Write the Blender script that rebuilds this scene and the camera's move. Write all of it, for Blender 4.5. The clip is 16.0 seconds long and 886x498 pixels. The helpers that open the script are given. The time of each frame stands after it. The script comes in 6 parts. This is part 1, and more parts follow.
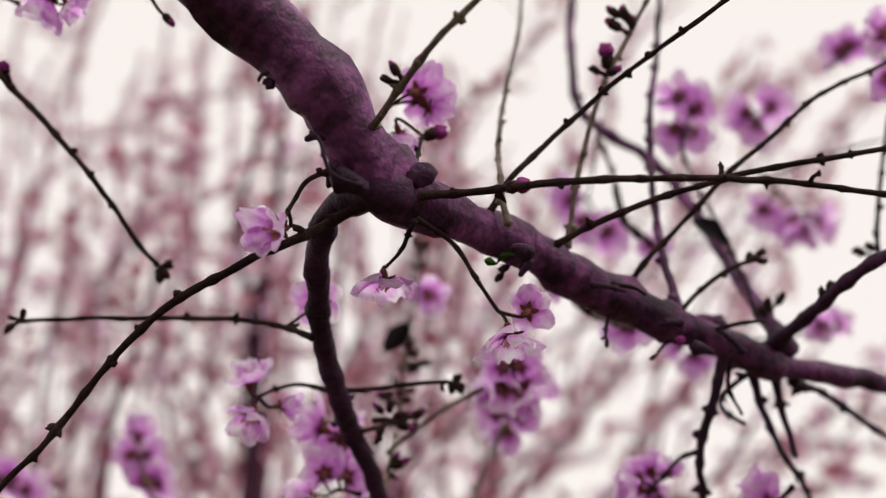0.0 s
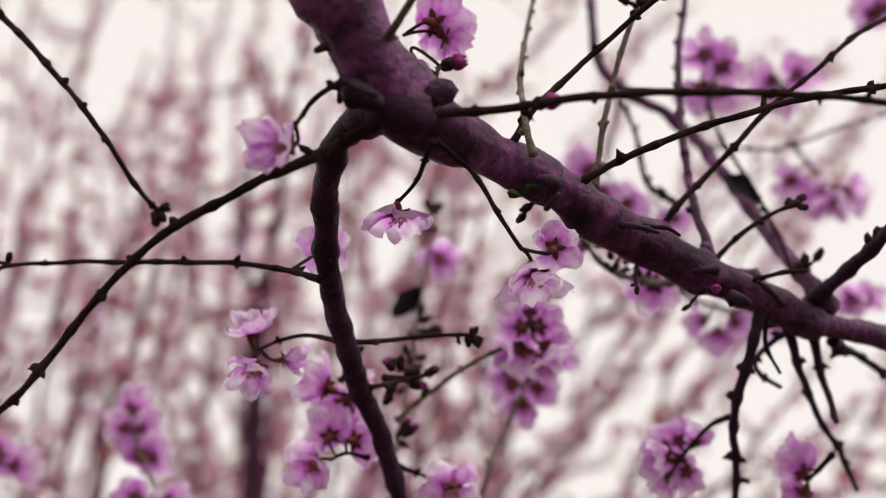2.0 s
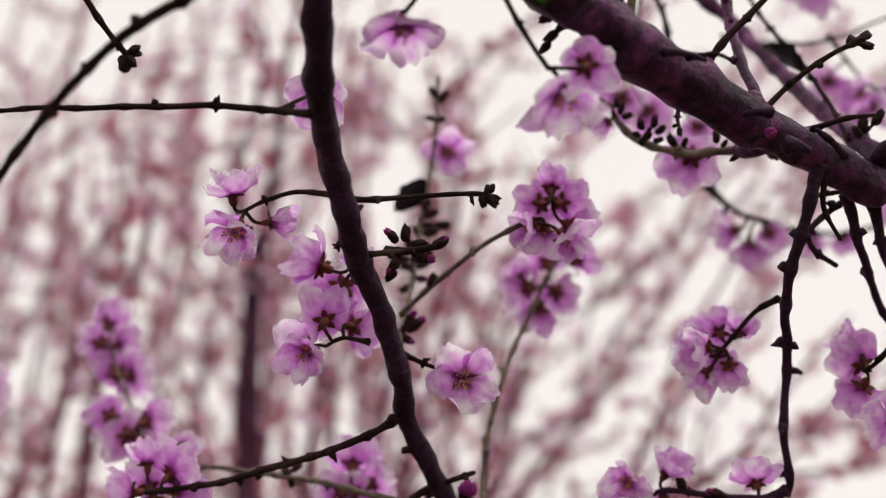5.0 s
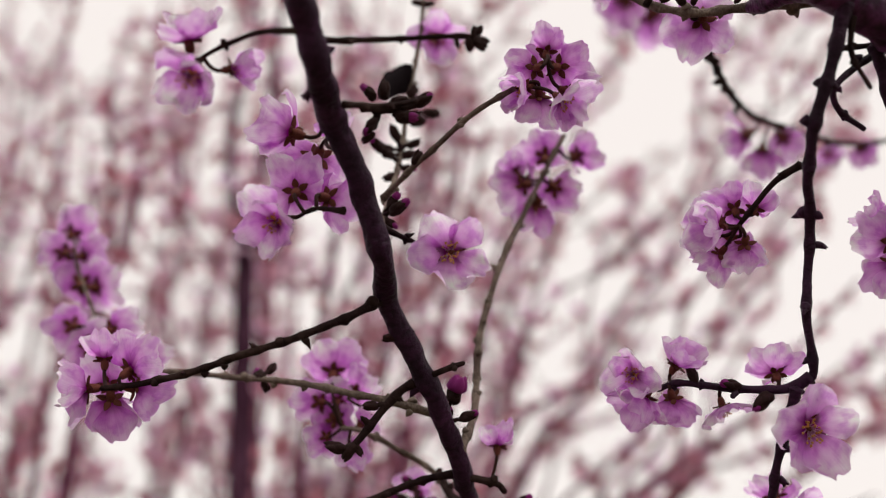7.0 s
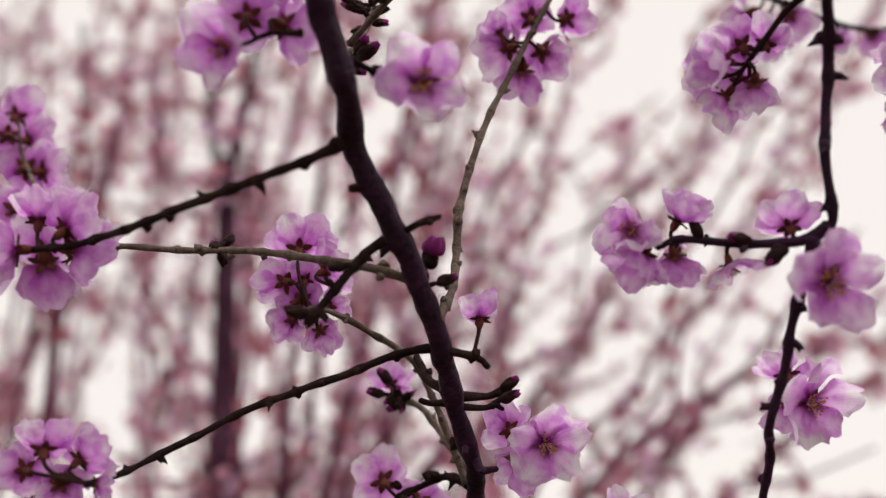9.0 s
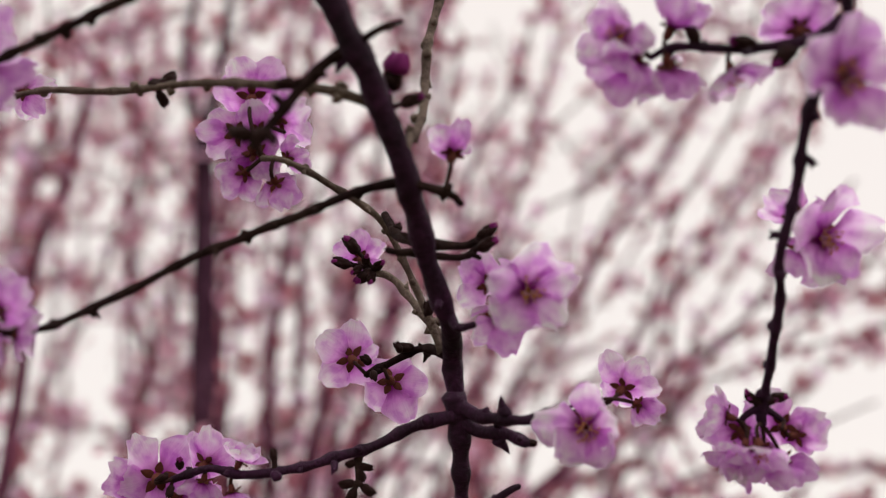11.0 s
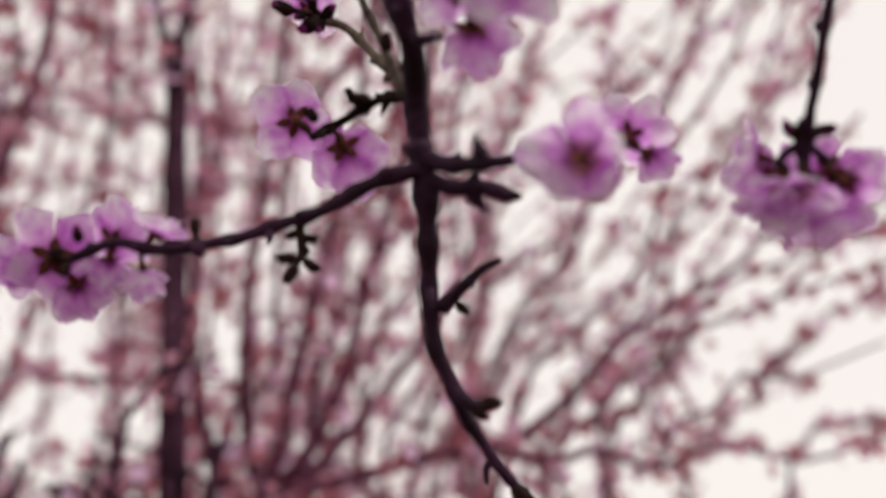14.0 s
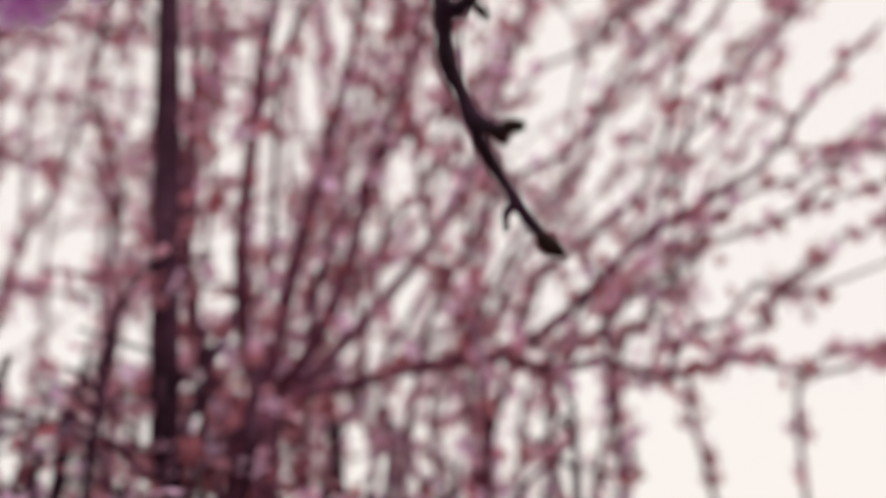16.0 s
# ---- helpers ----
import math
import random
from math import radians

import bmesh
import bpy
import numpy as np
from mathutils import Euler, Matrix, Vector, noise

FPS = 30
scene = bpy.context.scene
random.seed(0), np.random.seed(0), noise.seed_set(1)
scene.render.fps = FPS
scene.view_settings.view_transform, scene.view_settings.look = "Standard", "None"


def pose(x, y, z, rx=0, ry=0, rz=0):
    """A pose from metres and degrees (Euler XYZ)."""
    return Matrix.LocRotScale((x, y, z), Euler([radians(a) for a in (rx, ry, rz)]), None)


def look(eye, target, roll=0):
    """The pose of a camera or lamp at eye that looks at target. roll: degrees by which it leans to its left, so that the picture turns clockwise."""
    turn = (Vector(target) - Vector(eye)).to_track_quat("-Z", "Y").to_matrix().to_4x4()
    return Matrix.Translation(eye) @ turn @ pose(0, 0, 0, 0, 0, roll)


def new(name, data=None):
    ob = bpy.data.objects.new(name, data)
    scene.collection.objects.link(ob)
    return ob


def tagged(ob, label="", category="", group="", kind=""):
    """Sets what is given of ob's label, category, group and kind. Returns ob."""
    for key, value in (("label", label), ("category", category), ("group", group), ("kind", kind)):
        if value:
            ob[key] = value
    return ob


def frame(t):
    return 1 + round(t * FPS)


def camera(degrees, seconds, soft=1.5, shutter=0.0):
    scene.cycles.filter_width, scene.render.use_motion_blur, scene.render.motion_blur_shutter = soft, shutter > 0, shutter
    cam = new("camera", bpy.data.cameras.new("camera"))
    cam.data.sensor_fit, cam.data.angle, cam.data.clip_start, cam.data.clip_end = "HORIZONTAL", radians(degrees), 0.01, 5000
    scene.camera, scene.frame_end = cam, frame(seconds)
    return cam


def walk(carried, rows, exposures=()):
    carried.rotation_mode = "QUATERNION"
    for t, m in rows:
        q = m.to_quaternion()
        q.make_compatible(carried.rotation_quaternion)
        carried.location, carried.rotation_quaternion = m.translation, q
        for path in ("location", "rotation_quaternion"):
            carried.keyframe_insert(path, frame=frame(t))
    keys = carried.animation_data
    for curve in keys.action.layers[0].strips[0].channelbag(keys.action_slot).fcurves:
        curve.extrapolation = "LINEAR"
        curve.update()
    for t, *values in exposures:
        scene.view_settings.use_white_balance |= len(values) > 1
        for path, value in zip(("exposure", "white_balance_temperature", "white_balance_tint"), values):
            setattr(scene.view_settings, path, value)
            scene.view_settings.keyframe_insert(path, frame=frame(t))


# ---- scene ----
cam = camera(47.6, 16.0, soft=1.1)
PATH = [
    (0, (0.0030, 0.0000, 1.9000), (-0.0100, 1.8806, 2.5835), 0.30),
    (0.5, (0.0020, 0.0084, 1.8957), (-0.0100, 1.8851, 2.5889), 0.40),
    (1, (0.0010, 0.0177, 1.8925), (-0.0130, 1.8909, 2.5914), 0.50),
    (1.5, (-0.0010, 0.0261, 1.8882), (-0.0160, 1.8967, 2.5940), 0.70),
    (2, (-0.0020, 0.0345, 1.8839), (-0.0210, 1.9024, 2.5985), 0.80),
    (2.5, (-0.0040, 0.0439, 1.8798), (-0.0220, 1.9104, 2.5982), 0.90),
    (3, (-0.0050, 0.0533, 1.8756), (-0.0250, 1.9185, 2.5979), 0.90),
    (3.5, (-0.0050, 0.0638, 1.8704), (-0.0280, 1.9279, 2.5937), 0.90),
    (4, (-0.0060, 0.0743, 1.8653), (-0.0270, 1.9394, 2.5886), 0.80),
    (6.5, (-0.0020, 0.1311, 1.8362), (-0.0240, 2.0002, 2.5468), 0.40),
    (7, (0.0000, 0.1427, 1.8292), (-0.0240, 2.0131, 2.5379), 0.30),
    (7.5, (0.0000, 0.1542, 1.8242), (-0.0160, 2.0298, 2.5193), 0.10),
    (8, (0.0020, 0.1668, 1.8172), (-0.0130, 2.0438, 2.5074), 0.00),
    (8.5, (0.0040, 0.1785, 1.8102), (-0.0100, 2.0580, 2.4946), -0.20),
    (9, (0.0050, 0.1902, 1.8032), (-0.0050, 2.0712, 2.4817), -0.30),
    (11.5, (0.0130, 0.2509, 1.7633), (0.0210, 2.1357, 2.4332), -1.80),
    (12, (0.0150, 0.2635, 1.7564), (0.0250, 2.1471, 2.4281), -1.90),
    (12.5, (0.0160, 0.2762, 1.7495), (0.0310, 2.1610, 2.4183), -1.90),
    (13, (0.0170, 0.2899, 1.7417), (0.0340, 2.1737, 2.4114), -2.10),
    (13.5, (0.0170, 0.3026, 1.7347), (0.0360, 2.1887, 2.4007), -2.10),
    (14, (0.0170, 0.3173, 1.7270), (0.0340, 2.2062, 2.3841), -1.90),
    (14.5, (0.0170, 0.3321, 1.7183), (0.0350, 2.2251, 2.3637), -1.90),
    (15, (0.0160, 0.3449, 1.7093), (0.0320, 2.2459, 2.3324), -1.70),
    (15.5, (0.0140, 0.3588, 1.6995), (0.0300, 2.2671, 2.2961), -1.70),
    (16, (0.0130, 0.3709, 1.6875), (0.0270, 2.2860, 2.2636), -1.40),
]
walk(cam, [(t, look(eye, target, roll)) for t, eye, target, roll in PATH], [(0, 0.16), (4, 0.15), (8, 0.15), (16, 0.14)])
cam.data.dof.use_dof = True
cam.data.dof.focus_distance = 0.322
cam.data.dof.aperture_fstop = 5.6

# ---- overcast sky and its soft sun
SUN_UP, SUN_ROUND = 58.0, 115.0
world = bpy.data.worlds.new("overcast_sky")
scene.world = world
world.use_nodes = True
wn = world.node_tree
sky = wn.nodes.new("ShaderNodeTexSky")
sky.sky_type, sky.sun_disc = "NISHITA", False
sky.sun_elevation, sky.sun_rotation = radians(SUN_UP), radians(SUN_ROUND)
veil = wn.nodes.new("ShaderNodeMix")
veil.data_type = "RGBA"
veil.inputs[0].default_value = 0.93
veil.inputs[7].default_value = (9.1, 8.38, 7.95, 1.0)
wn.links.new(sky.outputs[0], veil.inputs[6])
wn.links.new(veil.outputs[2], wn.nodes["Background"].inputs[0])
wn.nodes["Background"].inputs[1].default_value = 0.1
sun = new("sun", bpy.data.lights.new("sun", "SUN"))
sun.data.energy, sun.data.angle, sun.data.color = 1.5, radians(25), (1.0, 0.97, 0.93)
az, el = radians(SUN_ROUND), radians(SUN_UP)
sun.matrix_world = look((0, 0, 6), (-math.sin(az) * math.cos(el), -math.cos(az) * math.cos(el), 6 - math.sin(el)))


# ---- materials
def material(name, rough=0.7, spec=0.3):
    m = bpy.data.materials.new(name)
    m.use_nodes = True
    b = m.node_tree.nodes["Principled BSDF"]
    b.inputs["Roughness"].default_value = rough
    b.inputs["Specular IOR Level"].default_value = spec
    return m, m.node_tree, b


def noise_tex(nt, scale, detail=4, stretch=(1, 1, 1), coord="Object"):
    tc, mp, nz = nt.nodes.new("ShaderNodeTexCoord"), nt.nodes.new("ShaderNodeMapping"), nt.nodes.new("ShaderNodeTexNoise")
    mp.inputs["Scale"].default_value = stretch
    nz.inputs["Scale"].default_value, nz.inputs["Detail"].default_value = scale, detail
    nt.links.new(tc.outputs[coord], mp.inputs[0])
    nt.links.new(mp.outputs[0], nz.inputs["Vector"])
    return nz.outputs[0]


def ramp(nt, src, *stops):
    r = nt.nodes.new("ShaderNodeValToRGB")
    while len(r.color_ramp.elements) < len(stops):
        r.color_ramp.elements.new(0.5)
    for e, (pos, col) in zip(r.color_ramp.elements, stops):
        e.position, e.color = pos, (*col, 1)
    nt.links.new(src, r.inputs[0])
    return r.outputs[0]


def mixed(nt, fac, a, b, mode="MIX"):
    m = nt.nodes.new("ShaderNodeMix")
    m.data_type, m.blend_type = "RGBA", mode
    for sock, v in ((m.inputs[0], fac), (m.inputs[6], a), (m.inputs[7], b)):
        if isinstance(v, (int, float)):
            sock.default_value = v
        elif isinstance(v, tuple):
            sock.default_value = (*v, 1)
        else:
            nt.links.new(v, sock)
    return m.outputs[2]


def bump(nt, b, height, strength, dist):
    bp = nt.nodes.new("ShaderNodeBump")
    bp.inputs["Strength"].default_value, bp.inputs["Distance"].default_value = strength, dist
    nt.links.new(height, bp.inputs["Height"])
    nt.links.new(bp.outputs[0], b.inputs["Normal"])


def bark(name, dark, mid, light, rough=0.8, spec=0.08, size=1.0, rings=0.0):
    m, nt, b = material(name, rough, spec)
    big, fine = noise_tex(nt, 55 / size, 5), noise_tex(nt, 420 / size, 6)
    base = ramp(nt, big, (0.3, dark), (0.52, mid), (0.75, light))
    col = mixed(nt, 0.6, base, ramp(nt, fine, (0.35, (0.45, 0.42, 0.45)), (0.65, (1.15, 1.12, 1.15))), "MULTIPLY")
    grain, mp, ring = nt.nodes.new("ShaderNodeAttribute"), nt.nodes.new("ShaderNodeMapping"), nt.nodes.new("ShaderNodeTexNoise")
    grain.attribute_name = "grain"
    mp.inputs["Scale"].default_value = (0.9, 0.9, 1.5)
    ring.inputs["Scale"].default_value, ring.inputs["Detail"].default_value = 1.6, 5
    nt.links.new(grain.outputs["Vector"], mp.inputs[0])
    nt.links.new(mp.outputs[0], ring.inputs["Vector"])
    col = mixed(nt, rings, col, ramp(nt, ring.outputs[0], (0.36, (0.22, 0.16, 0.20)), (0.5, (0.9, 0.88, 0.9)), (0.68, (1.35, 1.25, 1.33))), "MULTIPLY")
    nt.links.new(col, b.inputs["Base Color"])
    high = nt.nodes.new("ShaderNodeMath")
    high.operation = "ADD"
    nt.links.new(fine, high.inputs[0])
    nt.links.new(ring.outputs[0], high.inputs[1])
    bump(nt, b, high.outputs[0], 0.6, 0.0012 * size)
    return m


LIMB_BARK = bark("limb_bark", (0.017, 0.003, 0.014), (0.115, 0.027, 0.095), (0.32, 0.105, 0.29), 0.5, 0.22, rings=0.8)
BARK = bark("dark_bark", (0.015, 0.0032, 0.012), (0.036, 0.0085, 0.030), (0.076, 0.022, 0.066), 0.6, 0.2, rings=0.4)
TWIG = bark("dark_twig_bark", (0.014, 0.006, 0.008), (0.034, 0.019, 0.017), (0.068, 0.043, 0.034), rings=0.35)
PALE_TWIG = bark("pale_twig_bark", (0.090, 0.066, 0.052), (0.19, 0.15, 0.118), (0.29, 0.24, 0.19), rings=0.4)
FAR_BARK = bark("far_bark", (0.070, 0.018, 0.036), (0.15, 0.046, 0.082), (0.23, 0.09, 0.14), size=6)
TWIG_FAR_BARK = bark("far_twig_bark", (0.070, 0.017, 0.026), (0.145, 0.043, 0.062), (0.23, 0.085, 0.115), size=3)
DARK_FAR_BARK = bark("dark_far_bark", (0.018, 0.006, 0.013), (0.050, 0.017, 0.034), (0.120, 0.052, 0.088), size=3)


def petal_material(name, tip, mid, throat, clear):
    """Thin petals: pale towards the rim, deep at the throat, veined, letting light through."""
    m, nt, b = material(name, 0.55, 0.2)
    uv = nt.nodes.new("ShaderNodeUVMap")
    sep = nt.nodes.new("ShaderNodeSeparateXYZ")
    nt.links.new(uv.outputs[0], sep.inputs[0])
    base = ramp(nt, sep.outputs[0], (0.05, throat), (0.34, mid), (0.78, tip))
    wave = nt.nodes.new("ShaderNodeTexNoise")
    mp = nt.nodes.new("ShaderNodeMapping")
    mp.inputs["Scale"].default_value = (1.2, 26, 1)
    nt.links.new(uv.outputs[0], mp.inputs[0])
    nt.links.new(mp.outputs[0], wave.inputs["Vector"])
    wave.inputs["Scale"].default_value = 1.0
    col = mixed(nt, 0.35, base, ramp(nt, wave.outputs[0], (0.35, (0.78, 0.62, 0.80)), (0.6, (1, 1, 1))), "MULTIPLY")
    blotch, mp2 = nt.nodes.new("ShaderNodeTexNoise"), nt.nodes.new("ShaderNodeMapping")
    info = nt.nodes.new("ShaderNodeObjectInfo")
    shift = nt.nodes.new("ShaderNodeCombineXYZ")
    for k in (0, 1):
        far = nt.nodes.new("ShaderNodeMath")
        far.operation, far.inputs[1].default_value = "MULTIPLY", 37.0 + 20 * k
        nt.links.new(info.outputs["Random"], far.inputs[0])
        nt.links.new(far.outputs[0], shift.inputs[k])
    nt.links.new(uv.outputs[0], mp2.inputs[0])
    nt.links.new(shift.outputs[0], mp2.inputs[1])
    nt.links.new(mp2.outputs[0], blotch.inputs["Vector"])
    blotch.inputs["Scale"].default_value, blotch.inputs["Detail"].default_value = 2.6, 3
    col = mixed(nt, 0.85, col, ramp(nt, blotch.outputs[0], (0.36, (0.80, 0.50, 0.85)), (0.50, (0.99, 0.95, 0.99)), (0.62, (1.05, 1.20, 1.06))), "MULTIPLY")
    col = mixed(nt, 1.0, col, ramp(nt, info.outputs["Random"], (0.0, (0.88, 0.64, 0.90)), (0.5, (0.97, 0.89, 0.98)), (1.0, (1.0, 1.0, 1.0))), "MULTIPLY")
    nt.links.new(col, b.inputs["Base Color"])
    bump(nt, b, wave.outputs[0], 0.25, 0.0008)
    tr, mx = nt.nodes.new("ShaderNodeBsdfTranslucent"), nt.nodes.new("ShaderNodeMixShader")
    nt.links.new(col, tr.inputs[0])
    mx.inputs[0].default_value = clear
    nt.links.new(b.outputs[0], mx.inputs[1])
    nt.links.new(tr.outputs[0], mx.inputs[2])
    nt.links.new(mx.outputs[0], nt.nodes["Material Output"].inputs[0])
    return m


PETAL = petal_material("petal", (1.0, 0.91, 0.99), (0.90, 0.47, 0.91), (0.36, 0.012, 0.30), 0.72)
BUD_PETAL = petal_material("bud_petal", (0.55, 0.10, 0.42), (0.50, 0.09, 0.38), (0.30, 0.03, 0.2), 0.25)


def plain(name, a, b_, scale, rough=0.6, clear=0.0):
    m, nt, b = material(name, rough, 0.08)
    n = noise_tex(nt, scale, 4)
    col = ramp(nt, n, (0.3, a), (0.7, b_))
    nt.links.new(col, b.inputs["Base Color"])
    bump(nt, b, n, 0.3, 0.3 / scale)
    if clear:
        tr, mx = nt.nodes.new("ShaderNodeBsdfTranslucent"), nt.nodes.new("ShaderNodeMixShader")
        nt.links.new(col, tr.inputs[0])
        mx.inputs[0].default_value = clear
        nt.links.new(b.outputs[0], mx.inputs[1])
        nt.links.new(tr.outputs[0], mx.inputs[2])
        nt.links.new(mx.outputs[0], nt.nodes["Material Output"].inputs[0])
    return m


SEPAL = plain("sepal", (0.085, 0.012, 0.030), (0.20, 0.075, 0.035), 200)
SCALE = plain("bud_scale", (0.013, 0.005, 0.006), (0.042, 0.020, 0.017), 320)
STALK = plain("flower_stalk", (0.022, 0.008, 0.010), (0.055, 0.026, 0.018), 300)
FILAMENT = plain("filament", (0.60, 0.30, 0.50), (0.75, 0.50, 0.65), 300, clear=0.3)
ANTHER = plain("anther", (0.42, 0.16, 0.05), (0.70, 0.36, 0.10), 900)
DEAD_LEAF = plain("dead_leaf", (0.005, 0.003, 0.004), (0.012, 0.006, 0.009), 200)
GREEN_LEAF = plain("green_leaf", (0.02, 0.055, 0.008), (0.05, 0.11, 0.02), 220, clear=0.25)


def far_blossom_material():
    m, nt, b = material("far_blossom", 0.6, 0.2)
    geo = nt.nodes.new("ShaderNodeNewGeometry")
    col = ramp(nt, geo.outputs["Random Per Island"], (0.0, (0.36, 0.095, 0.12)), (0.35, (0.58, 0.215, 0.275)), (0.7, (0.76, 0.395, 0.54)), (1.0, (0.92, 0.64, 0.92)))
    nt.links.new(col, b.inputs["Base Color"])
    tr, mx = nt.nodes.new("ShaderNodeBsdfTranslucent"), nt.nodes.new("ShaderNodeMixShader")
    nt.links.new(col, tr.inputs[0])
    mx.inputs[0].default_value = 0.4
    nt.links.new(b.outputs[0], mx.inputs[1])
    nt.links.new(tr.outputs[0], mx.inputs[2])
    nt.links.new(mx.outputs[0], nt.nodes["Material Output"].inputs[0])
    return m


FAR_BLOSSOM = far_blossom_material()
EARTH = plain("earth", (0.05, 0.045, 0.02), (0.11, 0.085, 0.05), 14, 0.95)


# ---- mesh helpers
def mesh_object(name, verts, faces, mat, smooth=True, uvs=None, grain=None):
    me = bpy.data.meshes.new(name)
    me.from_pydata([tuple(v) for v in verts], [], faces)
    if smooth:
        me.polygons.foreach_set("use_smooth", [True] * len(me.polygons))
    if uvs is not None:
        lay = me.uv_layers.new(name="UVMap")
        for loop in me.loops:
            lay.data[loop.index].uv = uvs[loop.vertex_index]
    if grain is not None:
        at = me.attributes.new("grain", "FLOAT_VECTOR", "POINT")
        at.data.foreach_set("vector", [c for v in grain for c in v])
    me.materials.append(mat)
    me.update()
    return me


def spline(points, step):
    """A smooth curve through the given points, cut into short even pieces."""
    pts = [Vector(p) for p in points]
    pts = [2 * pts[0] - pts[1]] + pts + [2 * pts[-1] - pts[-2]]
    out = []
    for a, b, c, d in zip(pts, pts[1:], pts[2:], pts[3:]):
        n = max(2, int((c - b).length / step))
        for i in range(n):
            t = i / n
            out.append(0.5 * (2 * b + (c - a) * t + (2 * a - 5 * b + 4 * c - d) * t * t + (3 * b - a - 3 * c + d) * t ** 3))
    return out + [pts[-2]]


def tube(line, radii, segs, rough=0.0, seed=0.0):
    """Rings of uneven radius along a line, closed by rounded ends."""
    verts, faces = [], []
    side = (line[1] - line[0]).orthogonal().normalized()
    n = len(line)
    for i, p in enumerate(line):
        ahead = (line[min(i + 1, n - 1)] - line[max(i - 1, 0)]).normalized()
        side = (side - ahead * side.dot(ahead)).normalized()
        up = ahead.cross(side)
        for k in range(segs):
            a = 2 * math.pi * k / segs
            way = side * math.cos(a) + up * math.sin(a)
            r = radii[i]
            if rough:
                q = p + way * r
                r *= 1 + rough * (noise.noise(q * 170 + Vector((seed, 0, 0))) + 0.6 * noise.noise(q * 520 + Vector((0, seed, 0))))
            verts.append(p + way * r)
        if i:
            o = (i - 1) * segs
            faces += [(o + k, o + (k + 1) % segs, o + segs + (k + 1) % segs, o + segs + k) for k in range(segs)]
    for i, sign in ((0, -1), (n - 1, 1)):
        ahead = (line[1] - line[0] if i == 0 else line[-1] - line[-2]).normalized()
        verts.append(line[i] + ahead * sign * radii[i] * 0.7)
        c, o = len(verts) - 1, i * segs
        faces += [(o + (k + 1) % segs, o + k, c) if i == 0 else (o + k, o + (k + 1) % segs, c) for k in range(segs)]
    return verts, faces


def ovoid(centre, axis, length, width, segs=8, rings=6, point=0.6):
    """An egg with a blunt foot and a pointed tip."""
    axis = Vector(axis).normalized()
    side = axis.orthogonal().normalized()
    up = axis.cross(side)
    verts, faces = [], []
    for i in range(rings + 1):
        t = i / rings
        r = width / 2 * max(0.04, math.sin(math.pi * t ** (0.55 + 0.25 * point))) ** 0.8
        for k in range(segs):
            a = 2 * math.pi * k / segs
            verts.append(Vector(centre) + axis * (t * length) + (side * math.cos(a) + up * math.sin(a)) * r)
        if i:
            o = (i - 1) * segs
            faces += [(o + k, o + (k + 1) % segs, o + segs + (k + 1) % segs, o + segs + k) for k in range(segs)]
    faces += [tuple(range(segs - 1, -1, -1)), tuple(rings * segs + k for k in range(segs))]
    return verts, faces


def join(parts):
    verts, faces = [], []
    for v, f in parts:
        o = len(verts)
        verts += v
        faces += [tuple(i + o for i in q) for q in f]
    return verts, faces


# ---- ground
def ground():
    n, reach = 60, 600.0
    verts, faces = [], []
    for j in range(n + 1):
        for i in range(n + 1):
            x, y = (((k / n) * 2 - 1) for k in (i, j))
            x, y = math.copysign(abs(x) ** 4, x) * reach, math.copysign(abs(y) ** 4, y) * reach
            verts.append((x, y, 0.02 * noise.noise(Vector((x * 1.7, y * 1.7, 0)))))
    for j in range(n):
        for i in range(n):
            o = j * (n + 1) + i
            faces.append((o, o + 1, o + n + 2, o + n + 1))
    return tagged(new("ground", mesh_object("ground", verts, faces, EARTH)), "brown orchard earth with thin grass", "ground", kind="structure")


ground()

# ---- the flowering tree that hangs before the camera
BASE = Vector((-1.15, -0.35, 0.0))
tree = tagged(new("blossom_tree"), "dark-barked fruit tree in pink-violet blossom with drooping twigs", "tree")
tree.location = BASE
HOME = Matrix.Translation(-BASE)
count = {"n": 0}


def part(name, mesh, parent, m=None, label=""):
    ob = new(name, mesh)
    ob.parent = parent
    if m is not None:
        ob.matrix_local = m
    return tagged(ob, label)


